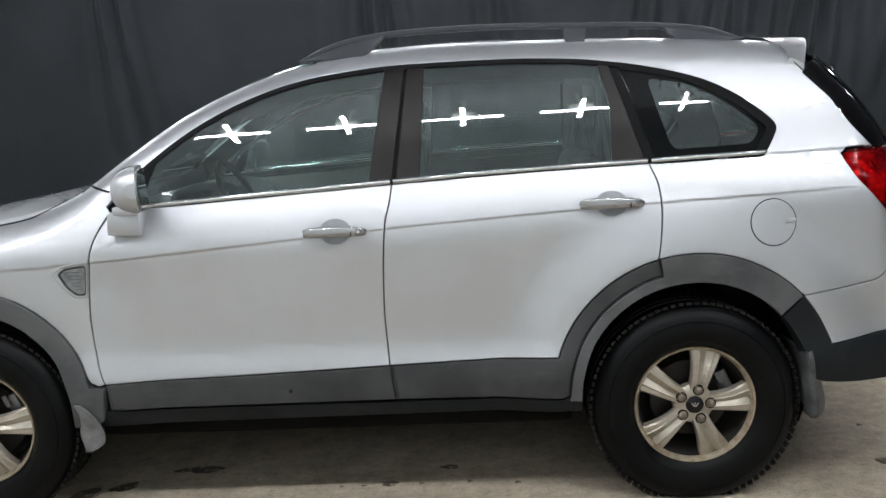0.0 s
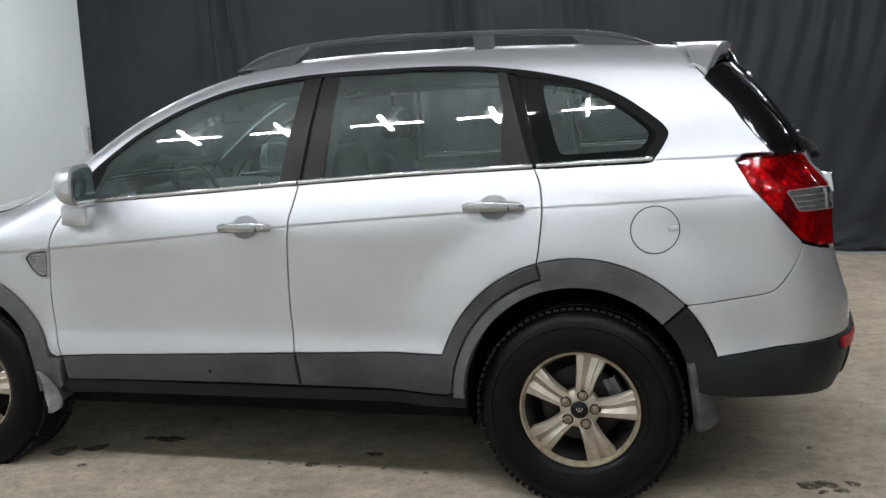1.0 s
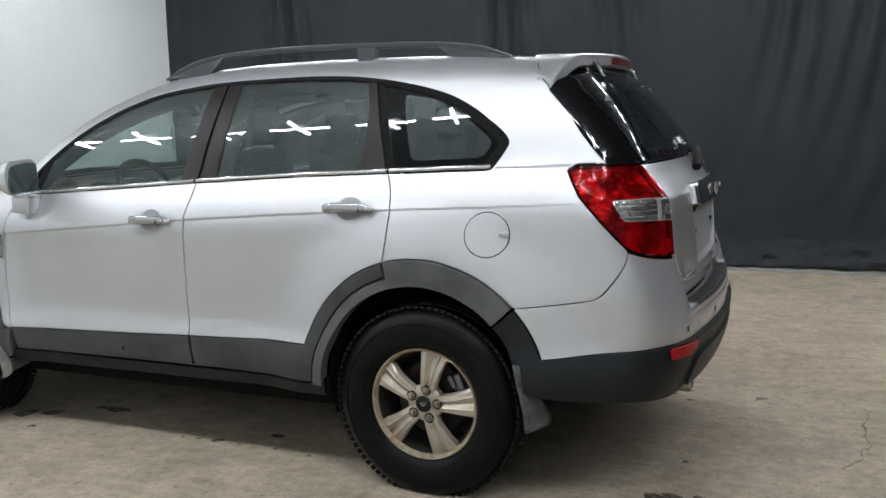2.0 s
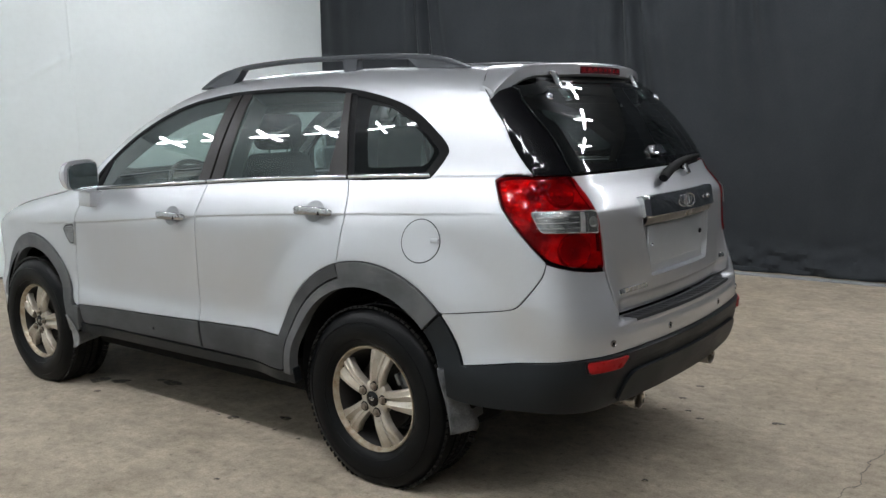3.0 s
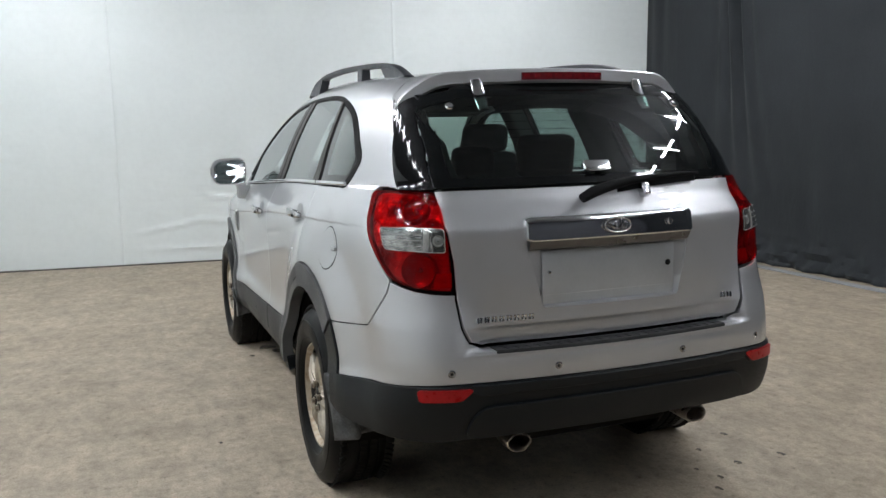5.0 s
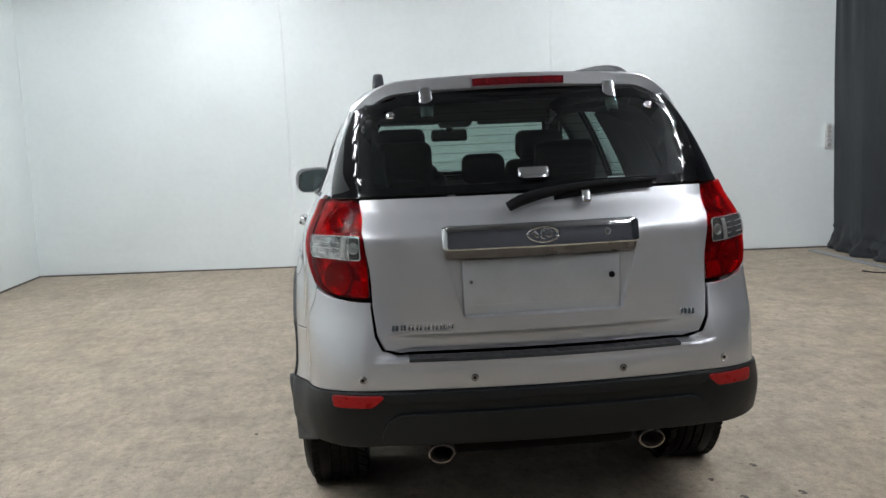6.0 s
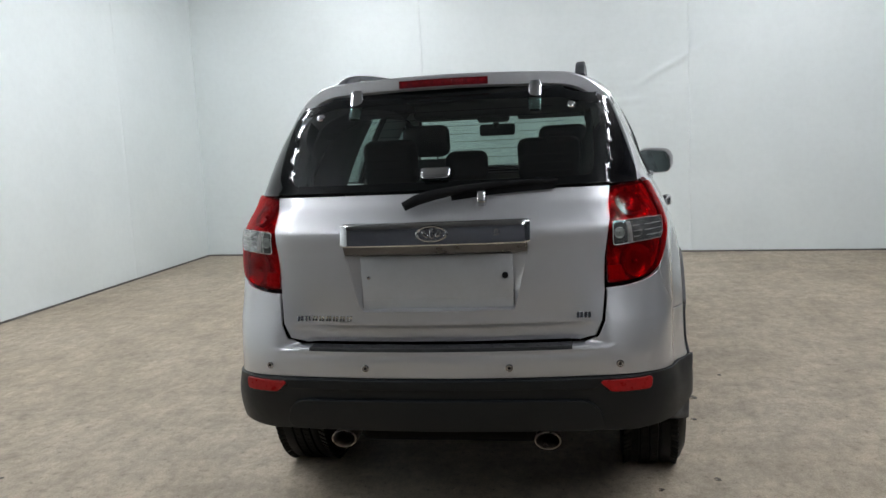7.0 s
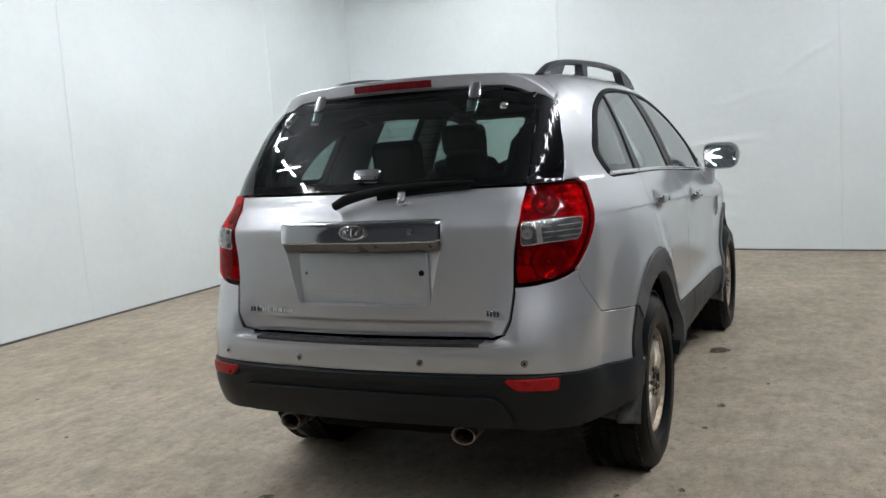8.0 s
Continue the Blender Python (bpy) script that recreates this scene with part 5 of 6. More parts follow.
rear_glass = [(1.718, belt(1.718) + 0.012), (1.745, 1.617), (2.06, 1.619), (2.30, 1.609), (2.398, 1.596), (2.432, 1.46), (2.428, belt(2.428) + 0.012)] + belt_run(2.40, 1.75, 0.012)
both("rear_side_glass", rear_glass, GLASS, car, off=-0.004, depth=0.004, label="clear side window")
q_all = [(2.475, 1.590), (2.58, 1.572), (2.706, 1.540), (2.81, 1.494), (2.904, 1.436), (2.96, 1.392), (2.995, 1.362), (3.002, 1.342), (2.965, 1.268), (2.575, belt(2.575) + 0.012)]
q_clear = rounded([(2.573, 1.546), (2.705, 1.524), (2.809, 1.475), (2.902, 1.412), (2.972, 1.352), (2.937, 1.296), (2.645, 1.286), (2.605, 1.42)], 0.03)
both("quarter_glass", q_clear, GLASS, car, off=-0.003, depth=0.004, label="clear fixed quarter window")
ringq, cutq = resample(q_all, 0.02), resample(q_clear, 0.02)
ringq = ringq[::-1] if area(ringq) < 0 else ringq
cutq = cutq[::-1] if area(cutq) > 0 else cutq
both("quarter_border", ringq, FRIT, car, off=-0.003, depth=0.01, loops=[inset(ringq, 0.003)], pieces=split_ring(inset(ringq, 0.003), cutq, 2.76))
# black film on the door pillars
both("front_pillar_film", [(1.533, belt(1.533) + 0.010), (1.600, 1.622), (1.670, 1.628), (1.617, belt(1.617) + 0.010)], PILLAR, car, off=0.001, gap=0.001)
both("rear_pillar_film", [(1.634, belt(1.634) + 0.010), (1.686, 1.629), (1.747, 1.630), (1.719, belt(1.719) + 0.010)], PILLAR, car, off=0.001, gap=0.001)
both("door_pillar_film", [(2.425, belt(2.425) + 0.010), (2.431, 1.46), (2.396, 1.612), (2.432, 1.608), (2.538, belt(2.538) + 0.010)], PILLAR, car, off=0.001, gap=0.001)
both("pillar_gap", [(1.617, belt(1.617) + 0.008), (1.669, 1.630), (1.688, 1.630), (1.636, belt(1.636) + 0.008)], BLACK, car, off=-0.008)
both("door_gap", [(2.536, belt(2.536) + 0.008), (2.430, 1.610), (2.480, 1.598), (2.580, belt(2.580) + 0.008)], BLACK, car, off=-0.006)
both("mirror_sail", [(0.615, belt(0.615) + 0.008), (0.71, 1.300), (0.735, 1.305), (0.672, belt(0.672) + 0.008)], BLACK, car, off=0.0)


def strip(path, inner, name, material, off, depth=0.01):
    """A narrow band that follows a path, inner metres wide to its right."""
    p = [np.array(q) for q in path]
    other = []
    for i, c in enumerate(p):
        t = p[min(i + 1, len(p) - 1)] - p[max(i - 1, 0)]
        t = t / np.linalg.norm(t)
        other.append(tuple(c + np.array((t[1], -t[0])) * inner))
    return both(name, [tuple(q) for q in p] + other[::-1], material, car, off=off, depth=depth, cell=0.03)


strip([q for q in DLO_TOP if 0.60 < q[0] < 2.93 and q[1] > 1.2][:-2], 0.014, "window_seal", BLACK, 0.002)
outer_run = [q for q in DLO_TOP if q[0] > 2.462 and q[1] > 1.275] + [(2.976, 1.2635)]
inner_run = spline([(2.948, 1.2665), (2.976, 1.309), (2.993, 1.341), (2.986, 1.360), (2.957, 1.386), (2.904, 1.428), (2.81, 1.486), (2.706, 1.533), (2.58, 1.565), (2.482, 1.583)], 6)
both("quarter_seal", outer_run + inner_run, GASKET, car, off=0.003, depth=0.010, step=0.01)
for f in (False, True):
    for name, x0, x1 in (("chrome_belt_strip", 0.68, 1.612), ("chrome_belt_strip", 1.624, 2.548), ("quarter_chrome_strip", 2.562, 2.975)):
        bm = bmesh.new()
        pts = [Vector((p.x, -p.y if f else p.y, p.z)) for p in on_skin(belt_run(x0, x1, 0.0065, 30), 0.0075)]
        sweep(bm, pts, oval(0.0075, 0.0088, 12))
        part(name, bm, CHROME, car)

# cabin lining behind the panels
both("pillar_lining", [(x, z - 0.004) for x, z in DLO_TOP] + REAR_SHUT + [(2.9, 0.95), (3.2, 1.0), (3.27, 1.23), (3.14, 1.56)] + top_edge + [(0.47, 1.19)], CABIN_DARK, car, off=-0.020, depth=0.085, cell=0.06)
both("door_lining", [(0.60, 0.45), (0.60, belt(0.6) - 0.01)] + belt_run(0.7, 2.5, -0.012) + [(2.55, 0.9), (2.25, 0.55), (2.2, 0.45)], CABIN_GREY, car, off=-0.07, depth=0.004, cell=0.06)
both("front_pillar_lining", [(x, z + 0.002) for x, z in DLO_TOP if x < 1.5] + [(x, roof_edge(x) - 0.01) for x in np.linspace(1.5, 0.55, 14)], PALE_TRIM, car, off=-0.075, depth=0.004, cell=0.06)
both("front_door_cap", belt_run(0.66, 1.58, 0.0) + belt_run(1.58, 0.66, -0.16), PALE_TRIM, car, off=-0.085, depth=0.004, cell=0.06)
both("middle_pillar_lining", [(1.56, 1.20), (1.615, 1.62), (1.735, 1.62), (1.70, 1.20)], CABIN_GREY, car, off=-0.03, depth=0.085, cell=0.06)
panel("headliner", roof_out, HEADLINER, car, off=-0.045, kind="top", cell=0.08, depth=0.004)
panel("gate_lining", [(along(3.60, -0.56), 0.80), (along(3.50, -0.58), 1.27), (2 * MID - along(3.50, -0.58), 1.27), (2 * MID - along(3.60, -0.56), 0.80)], CABIN_DARK, car, off=-0.06, depth=0.004, cell=0.08)

both("rear_door_pillar_trim", [(2.43, 1.22), (2.40, 1.62), (2.50, 1.60), (2.59, 1.24)], CABIN_DARK, car, off=-0.03, depth=0.10, cell=0.06)

# shut-line backing: dark shell just under the skin
both("shut_backing", FRONT_SHUT[8:] + [(0.53, 0.40), (2.25, 0.40)] + arc(*RC, 0.43, 178, 100, 20) + REAR_SHUT[::-1] + belt_run(2.55, 0.56), SHUT, car, off=-0.016, depth=0.004, cell=0.06)
panel("fuel_lid_ring", [(2.984 + 0.0852 * math.cos(a), 1.017 + 0.0832 * math.sin(a)) for a in np.linspace(0, 2 * math.pi, 60, endpoint=False)], BLACK, car, off=0.0006, depth=0.004)
lid = panel("fuel_lid", [(2.984 + 0.0815 * math.cos(a), 1.017 + 0.0795 * math.sin(a)) for a in np.linspace(0, 2 * math.pi, 60, endpoint=False)], PAINT, car, off=0.0022, depth=0.003)
part("fuel_lid_latch", box(bmesh.new(), (0.036, 0.012, 0.017), at_skin(3.047, 1.020, 0.004), 0.004, 3), PAINT, lid)

# door handles
for f in (False, True):
    for x, z in ((1.41, 1.044), (2.408, 1.106)):
        m = at_skin(x, z, 0.0, flip=f)
        # Flat proud disc, darker than the body paint: the hollow's shade as colour.
        bm = bmesh.new()
        r = [bm.verts.new(m @ Vector((0.058 * math.cos(a), 0.0025, 0.047 * math.sin(a)))) for a in np.linspace(0, 2 * math.pi, 32, endpoint=False)]
        q = [bm.verts.new(m @ Vector((0.050 * math.cos(a), 0.0012, 0.039 * math.sin(a)))) for a in np.linspace(0, 2 * math.pi, 32, endpoint=False)]
        for k in range(32):
            bm.faces.new((r[k], r[(k + 1) % 32], q[(k + 1) % 32], q[k]))
        bm.faces.new(q)
        cup = part("handle_cup", bm, plain("shaded_cup_paint", (0.36, 0.365, 0.375), 0.38, 0.6) if "shaded_cup_paint" not in bpy.data.materials else bpy.data.materials["shaded_cup_paint"], car)
        bm = bmesh.new()
        ends = [(-0.112, 0.010), (-0.095, 0.020), (-0.06, 0.032), (0.0, 0.037), (0.05, 0.034), (0.085, 0.026), (0.112, 0.012)]
        path = [m @ Vector((a, o, -0.006 + 0.00 * a)) for a, o in ends]
        size = [(0.006, 0.010), (0.008, 0.016), (0.009, 0.018), (0.009, 0.019), (0.009, 0.020), (0.009, 0.019), (0.006, 0.014)]
        sweep(bm, path, [[(a * math.copysign(abs(math.cos(t)) ** 0.6, math.cos(t)), b * math.copysign(abs(math.sin(t)) ** 0.6, math.sin(t))) for t in np.linspace(0, 2 * math.pi, 14, endpoint=False)] for a, b in size], up=(0, 0, 1))
        handle = part("door_handle", bm, HANDLE, car)
        end = -0.088
        if x < 2:
            part("handle_lock", lathe(bmesh.new(), [(0, 0.001), (0.006, 0.001), (0.0075, 0.003), (0.010, 0.0)], 16, m @ pose(end, 0.035, -0.006)), DULL_CHROME, handle)
        part("handle_joint", box(bmesh.new(), (0.003, 0.026, 0.036), m @ pose(-0.062, 0.028, -0.006), 0.001), BLACK, handle)

# fender vent
for f in (False, True):
    tri = rounded([(0.360, 0.929), (0.407, 0.957), (0.492, 0.966), (0.479, 0.836), (0.440, 0.836), (0.400, 0.872)], 0.014)
    vent = panel("fender_vent", tri, plain("vent_frame_silver", (0.45, 0.46, 0.47), 0.35, 0.6) if f is False else bpy.data.materials["vent_frame_silver"], car, off=0.006, depth=0.012, cell=0.03, flip=f)
    panel("vent_lip", rounded([(0.382, 0.926), (0.410, 0.946), (0.487, 0.955), (0.477, 0.844), (0.444, 0.845), (0.410, 0.876)], 0.012), CLAD, vent, off=0.0072, depth=0.006, cell=0.03, flip=f)
    panel("vent_mesh", rounded([(0.395, 0.925), (0.414, 0.939), (0.484, 0.947), (0.475, 0.851), (0.447, 0.852), (0.418, 0.880)], 0.010), plain("vent_grey", (0.22, 0.225, 0.23), 0.5, vary=0.4, scale=40) if f is False else bpy.data.materials["vent_grey"], vent, off=0.0086, depth=0.004, cell=0.03, flip=f)
    for k in range(6):
        z = 0.866 + 0.013 * k
        panel("vent_slat", [(0.445 - 0.006 * k, z), (0.470, z), (0.470, z + 0.004), (0.443 - 0.006 * k, z + 0.004)], CAST, vent, off=0.0105, depth=0.003, cell=0.03, flip=f)

# door mirrors
for f in (False, True):
    k = -1 if not f else 1
    bm = bmesh.new()
    rows = []
    for u in np.linspace(0, 1, 15):
        y = 0.838 + 0.222 * (0.5 - 0.5 * math.cos(math.pi * u))
        v = (y - 0.838) / 0.222
        end = max(0.12, (1 - abs(2 * v - 1) ** 5)) ** 0.4
        top, bot = 1.235 + 0.085 * end - 0.008 * v, 1.235 - 0.088 * end + 0.012 * v * v
        back = 0.744 + 0.22 * (y - 0.95)
        front = back - (0.112 - 0.02 * v) * end
        ring_pts = []
        for t in np.linspace(0, 2 * math.pi, 24, endpoint=False):
            cx, sz = math.cos(t), math.sin(t)
            xx = back + (back - front) * (min(cx, 0.25) * 1.0 if cx < 0 else 0.0) * 1.0
            zz = (top + bot) / 2 + (top - bot) / 2 * math.copysign(abs(sz) ** 0.75, sz)
            ring_pts.append(bm.verts.new((xx, k * y, zz)))
        rows.append(ring_pts)
    for p, q in zip(rows, rows[1:]):
        for i in range(24):
            bm.faces.new((p[i], p[(i + 1) % 24], q[(i + 1) % 24], q[i]))
    bm.faces.new(rows[0])
    bm.faces.new(rows[-1])
    bmesh.ops.recalc_face_normals(bm, faces=bm.faces[:])
    house = part("door_mirror", bm, PAINT, car, "silver door mirror")
    bm = bmesh.new()
    mg = rounded([(0.845, 1.155), (0.845, 1.298), (0.90, 1.306), (1.01, 1.296), (1.04, 1.27), (1.045, 1.18), (1.02, 1.156)], 0.02)
    rimv = [[bm.verts.new((x + 0.22 * (a - 0.95) * sc, k * (0.945 + (a - 0.945) * sc), 1.23 + (b - 1.23) * sc)) for a, b in mg] for x, sc in ((0.742, 1.0), (0.749, 1.0), (0.750, 0.965), (0.745, 0.955))]
    for p, q in zip(rimv, rimv[1:]):
        for i in range(len(p)):
            bm.faces.new((p[i], p[(i + 1) % len(p)], q[(i + 1) % len(p)], q[i]))
    bmesh.ops.recalc_face_normals(bm, faces=bm.faces[:])
    part("mirror_rim", bm, DULL_CHROME, house)
    bm = bmesh.new()
    vs = [bm.verts.new((0.7535 + 0.22 * (a - 0.95) * 0.945 - 0.075 * (b - 1.23), k * (0.945 + (a - 0.945) * 0.945), 1.23 + (b - 1.23) * 0.945)) for a, b in mg]
    fc = bm.faces.new(vs)
    bm.normal_update()
    if fc.normal.x < 0:
        bmesh.ops.reverse_faces(bm, faces=[fc])
    part("mirror_glass", bm, MIRROR, house)
    bm = bmesh.new()
    box(bm, (0.118, 0.085, 0.082), pose(0.648, k * 0.850, 1.102, 0, 3, 0), 0.006, 2)
    box(bm, (0.09, 0.06, 0.03), pose(0.660, k * 0.872, 1.150, 0, 3, 0), 0.008, 2)
    part("mirror_foot", bm, PAINT, house)

# roof rails
for f in (False, True):
    k = -1 if not f else 1
    bm = bmesh.new()
    line = spline([(1.262, 1.664), (1.373, 1.708), (1.463, 1.733), (1.64, 1.756), (1.969, 1.765), (2.295, 1.758), (2.599, 1.746), (2.815, 1.722), (2.975, 1.678)], 5)
    n = len(line)
    secs = []
    for i in range(n):
        e = min(1.0, min(i, n - 1 - i) / 6 + 0.35)
        secs.append([(0.020 * a, 0.0125 * b * e) for a, b in [(math.copysign(abs(math.cos(t)) ** 0.6, math.cos(t)), math.copysign(abs(math.sin(t)) ** 0.6, math.sin(t))) for t in np.linspace(0, 2 * math.pi, 12, endpoint=False)]])
    sweep(bm, [(x, k * (0.512 + 0.012 * max(0, 1.6 - x)), z) for x, z in line], secs)
    rail = part("roof_rail", bm, plain("rail_dark_grey", (0.030, 0.033, 0.040), 0.45, vary=0.15, scale=20) if f is False else bpy.data.materials["rail_dark_grey"], car, "dark grey roof rail")
    for x0, x1, t0, t1 in ((1.265, 1.60, 1.667, 1.742), (2.295, 2.365, 1.757, 1.757), (2.66, 2.97, 1.735, 1.680)):
        bm = bmesh.new()
        cols = []
        for u in np.linspace(0, 1, 13):
            x = x0 + (x1 - x0) * u
            lean = 0.02 if x0 == 2.295 else 0.0
            zt = float(np.interp(x, [q[0] for q in line], [q[1] for q in line])) - 0.002
            zb = float(skin("top", [(x, -0.50)])[0][0][2]) - 0.02
            y = 0.512 + 0.012 * max(0, 1.6 - x)
            taper = min(1.0, 0.12 + 2.2 * u) if x0 < 2 else min(1.0, 0.12 + 2.2 * (1 - u)) if x0 > 2.5 else 1.0
            slope = u if x0 < 2 else 1 - u if x0 > 2.5 else 0.0
            taper *= 1 - max(0.0, (slope - 0.72) / 0.28) ** 1.2
            zb = zt - (zt - zb) * taper
            cols.append([bm.verts.new((x + lean * (u - 0.5), k * (y - 0.017), zt)), bm.verts.new((x + lean * (u - 0.5), k * (y + 0.017), zt)), bm.verts.new((x, k * (y + 0.022), zb)), bm.verts.new((x, k * (y - 0.022), zb))])
        for p, q in zip(cols, cols[1:]):
            for i in range(4):
                bm.faces.new((p[i], p[(i + 1) % 4], q[(i + 1) % 4], q[i]))
        bm.faces.new(cols[0])
        bm.faces.new(cols[-1])
        bmesh.ops.recalc_face_normals(bm, faces=bm.faces[:])
        part("rail_foot", bm, bpy.data.materials["rail_dark_grey"], rail)


# ---- wheels ----
def spoke_mesh():
    """One broad spoke with raised edges and a hollowed middle, along +x, facing +y."""
    bm = bmesh.new()
    rows = []
    for u in np.linspace(0, 1, 8):
        r = 0.050 + 0.159 * u
        half = 0.031 + 0.031 * u ** 1.7
        crown = 0.016 * math.sin(math.pi * min(1, u * 0.9 + 0.1)) - 0.006 * u
        row = []
        for v, h in ((-1.0, -0.035), (-0.98, -0.006), (-0.86, 0.0), (-0.52, 0.001), (-0.44, 0.006), (0.0, -0.007), (0.44, 0.006), (0.52, 0.001), (0.86, 0.0), (0.98, -0.006), (1.0, -0.035)):
            row.append(bm.verts.new((r, crown + h, half * v)))
        rows.append(row)
    for p, q in zip(rows, rows[1:]):
        for i in range(len(p) - 1):
            bm.faces.new((p[i], p[i + 1], q[i + 1], q[i]))
    bmesh.ops.recalc_face_normals(bm, faces=bm.faces[:])
    return bm


def make_wheel():
    """A wheel whose outer face looks along +y, its hub face at y 0."""
    wheel = empty("wheel", "", "")
    R = 0.383
    prof = [(0.221, 0.000), (0.231, 0.018), (0.256, 0.038), (0.290, 0.042), (0.328, 0.037), (0.357, 0.021), (0.375, -0.004), (R - 0.002, -0.034), (R - 0.002, -0.066), (R - 0.010, -0.068), (R - 0.010, -0.074),
            (R, -0.076), (R, -0.105), (R - 0.010, -0.107), (R - 0.010, -0.113), (R, -0.115), (R, -0.144), (R - 0.010, -0.146), (R - 0.010, -0.152), (R - 0.002, -0.154), (R - 0.002, -0.170), (0.374, -0.194), (0.345, -0.217), (0.28, -0.226), (0.212, -0.215)]
    bm = lathe(bmesh.new(), prof, 96)
    for r in (0.250, 0.322):
        lathe(bm, [(r, 0.032 if r < 0.28 else 0.0365), (r + 0.002, 0.0365 if r < 0.28 else 0.0405), (r + 0.004, 0.035 if r < 0.28 else 0.0355)], 96)
    bmesh.ops.recalc_face_normals(bm, faces=bm.faces[:])
    for v in bm.verts:
        sag = max(0.0, -0.29 - v.co.z) / 0.07
        v.co.y += 0.009 * min(1.0, sag) * (1 if v.co.y > -0.09 else -1)
        v.co.z = max(v.co.z, -0.3635)
    tyre = part("tyre", bm, RUBBER, wheel)
    bm = bmesh.new()
    for k in range(84):
        a = 2 * math.pi * k / 84
        for y, ln, tilt in ((-0.018, 0.052, -14), (-0.193, 0.050, 14)):
            box(bm, (0.010, ln, 0.0190), Matrix.Rotation(-a, 4, "Y") @ pose(R - 0.0072, y, 0, 0, 0, 0) @ pose(0, 0, 0, 0, 0, -22 if y > -0.1 else 22) @ pose(0, 0, 0, tilt, 0, 0))
        for y in (-0.0905, -0.1295):
            box(bm, (0.004, 0.027, 0.016), Matrix.Rotation(-a - 0.02, 4, "Y") @ pose(R - 0.0008, y, 0, 14, 0, 0))
    for v in bm.verts:
        v.co.z = max(v.co.z, -0.3632)
    tagged(part("tread", bm, TREAD, tyre, smooth=False), kind="stuff")
    bm = lathe(bmesh.new(), [(0.2235, -0.006), (0.2255, 0.010), (0.223, 0.016), (0.217, 0.015), (0.212, 0.006), (0.207, -0.006)], 72)
    bmesh.ops.recalc_face_normals(bm, faces=bm.faces[:])
    rim = part("rim", bm, RIM_EDGE, wheel, "rust-edged alloy rim")
    bm = lathe(bmesh.new(), [(0.208, -0.004), (0.200, -0.03), (0.186, -0.08), (0.180, -0.16), (0.0, -0.165)], 60)
    bmesh.ops.recalc_face_normals(bm, faces=bm.faces[:])
    part("rim_barrel", bm, plain("brown_barrel", (0.014, 0.0115, 0.0095), 0.7, 0.1, vary=0.4, scale=12), wheel)
    for k in range(5):
        bm = spoke_mesh()
        bm.transform(Matrix.Rotation(radians(-(77 + 72 * k)), 4, "Y"))
        part("spoke", bm, ALLOY, wheel)
    bm = lathe(bmesh.new(), [(0.0, 0.004), (0.030, 0.005), (0.034, 0.010), (0.046, 0.009), (0.066, 0.002), (0.074, -0.006), (0.074, -0.04)], 48)
    bmesh.ops.recalc_face_normals(bm, faces=bm.faces[:])
    hub = part("hub", bm, ALLOY, wheel)
    part("centre_cap", lathe(bmesh.new(), [(0.0, 0.015), (0.027, 0.014), (0.033, 0.010), (0.034, 0.003)], 32), GLOSS_BLACK, hub)
    bm = bmesh.new()
    for dx, tilt in ((-0.008, -35), (0.0, 0), (0.008, 35)):
        box(bm, (0.004, 0.003, 0.017), pose(dx, 0.0145, 0.001, 0, tilt, 0), 0.001)
    part("cap_badge", bm, CHROME, hub)
    for k in range(5):
        a = radians(77 + 72 * k)
        bm = lathe(bmesh.new(), [(0.0, 0.019), (0.007, 0.019), (0.0115, 0.016), (0.0125, 0.007), (0.0160, 0.006), (0.0165, 0.0)], 12, pose(0.058 * math.cos(a), 0.009, 0.058 * math.sin(a)))
        part("wheel_nut", bm, NUT, hub)
        # Near-black ring on the hub paints the shade of the nut's recess.
        bm = lathe(bmesh.new(), [(0.015, 0.0025), (0.0185, 0.0055), (0.021, 0.002)], 20, pose(0.058 * math.cos(a), 0.009, 0.058 * math.sin(a)))
        part("nut_recess_shade", bm, UNDER, hub)
    bm = lathe(bmesh.new(), [(0.06, -0.075), (0.148, -0.075), (0.150, -0.085), (0.148, -0.095), (0.06, -0.095)], 40)
    part("brake_disc", bm, plain("rusty_disc", (0.028, 0.023, 0.020), 0.5, 0.4, vary=0.3, scale=40), wheel)
    bm = bmesh.new()
    box(bm, (0.05, 0.05, 0.10), pose(0.125, -0.075, 0.062, 0, -25, 0), 0.012, 2)
    box(bm, (0.02, 0.03, 0.05), pose(0.100, -0.050, 0.085, 0, -25, 0), 0.006, 2)
    part("brake_caliper", bm, CAST, wheel)
    part("tyre_valve", lathe(bmesh.new(), [(0, 0.02), (0.005, 0.02), (0.005, -0.02)], 10, pose(0.165, -0.02, -0.09)), BLACK, wheel)
    return wheel


HUB_Y, HUB_Z = 0.866, 0.344
wheel = make_wheel()
wheel.parent = car
wheel.matrix_world = pose(2.707, -HUB_Y, HUB_Z) @ Matrix.Diagonal((1, -1, 1, 1))
spins = ((0.0, -1, 0), (2.707, 1, 0), (0.0, 1, 0))
for x, side, spin in spins:
    m = pose(x, side * HUB_Y, HUB_Z, 0, spin, 0) @ (Matrix.Diagonal((1, -1, 1, 1)) if side < 0 else Matrix())
    c = copy_thing(wheel, Matrix())
    c.matrix_world = m

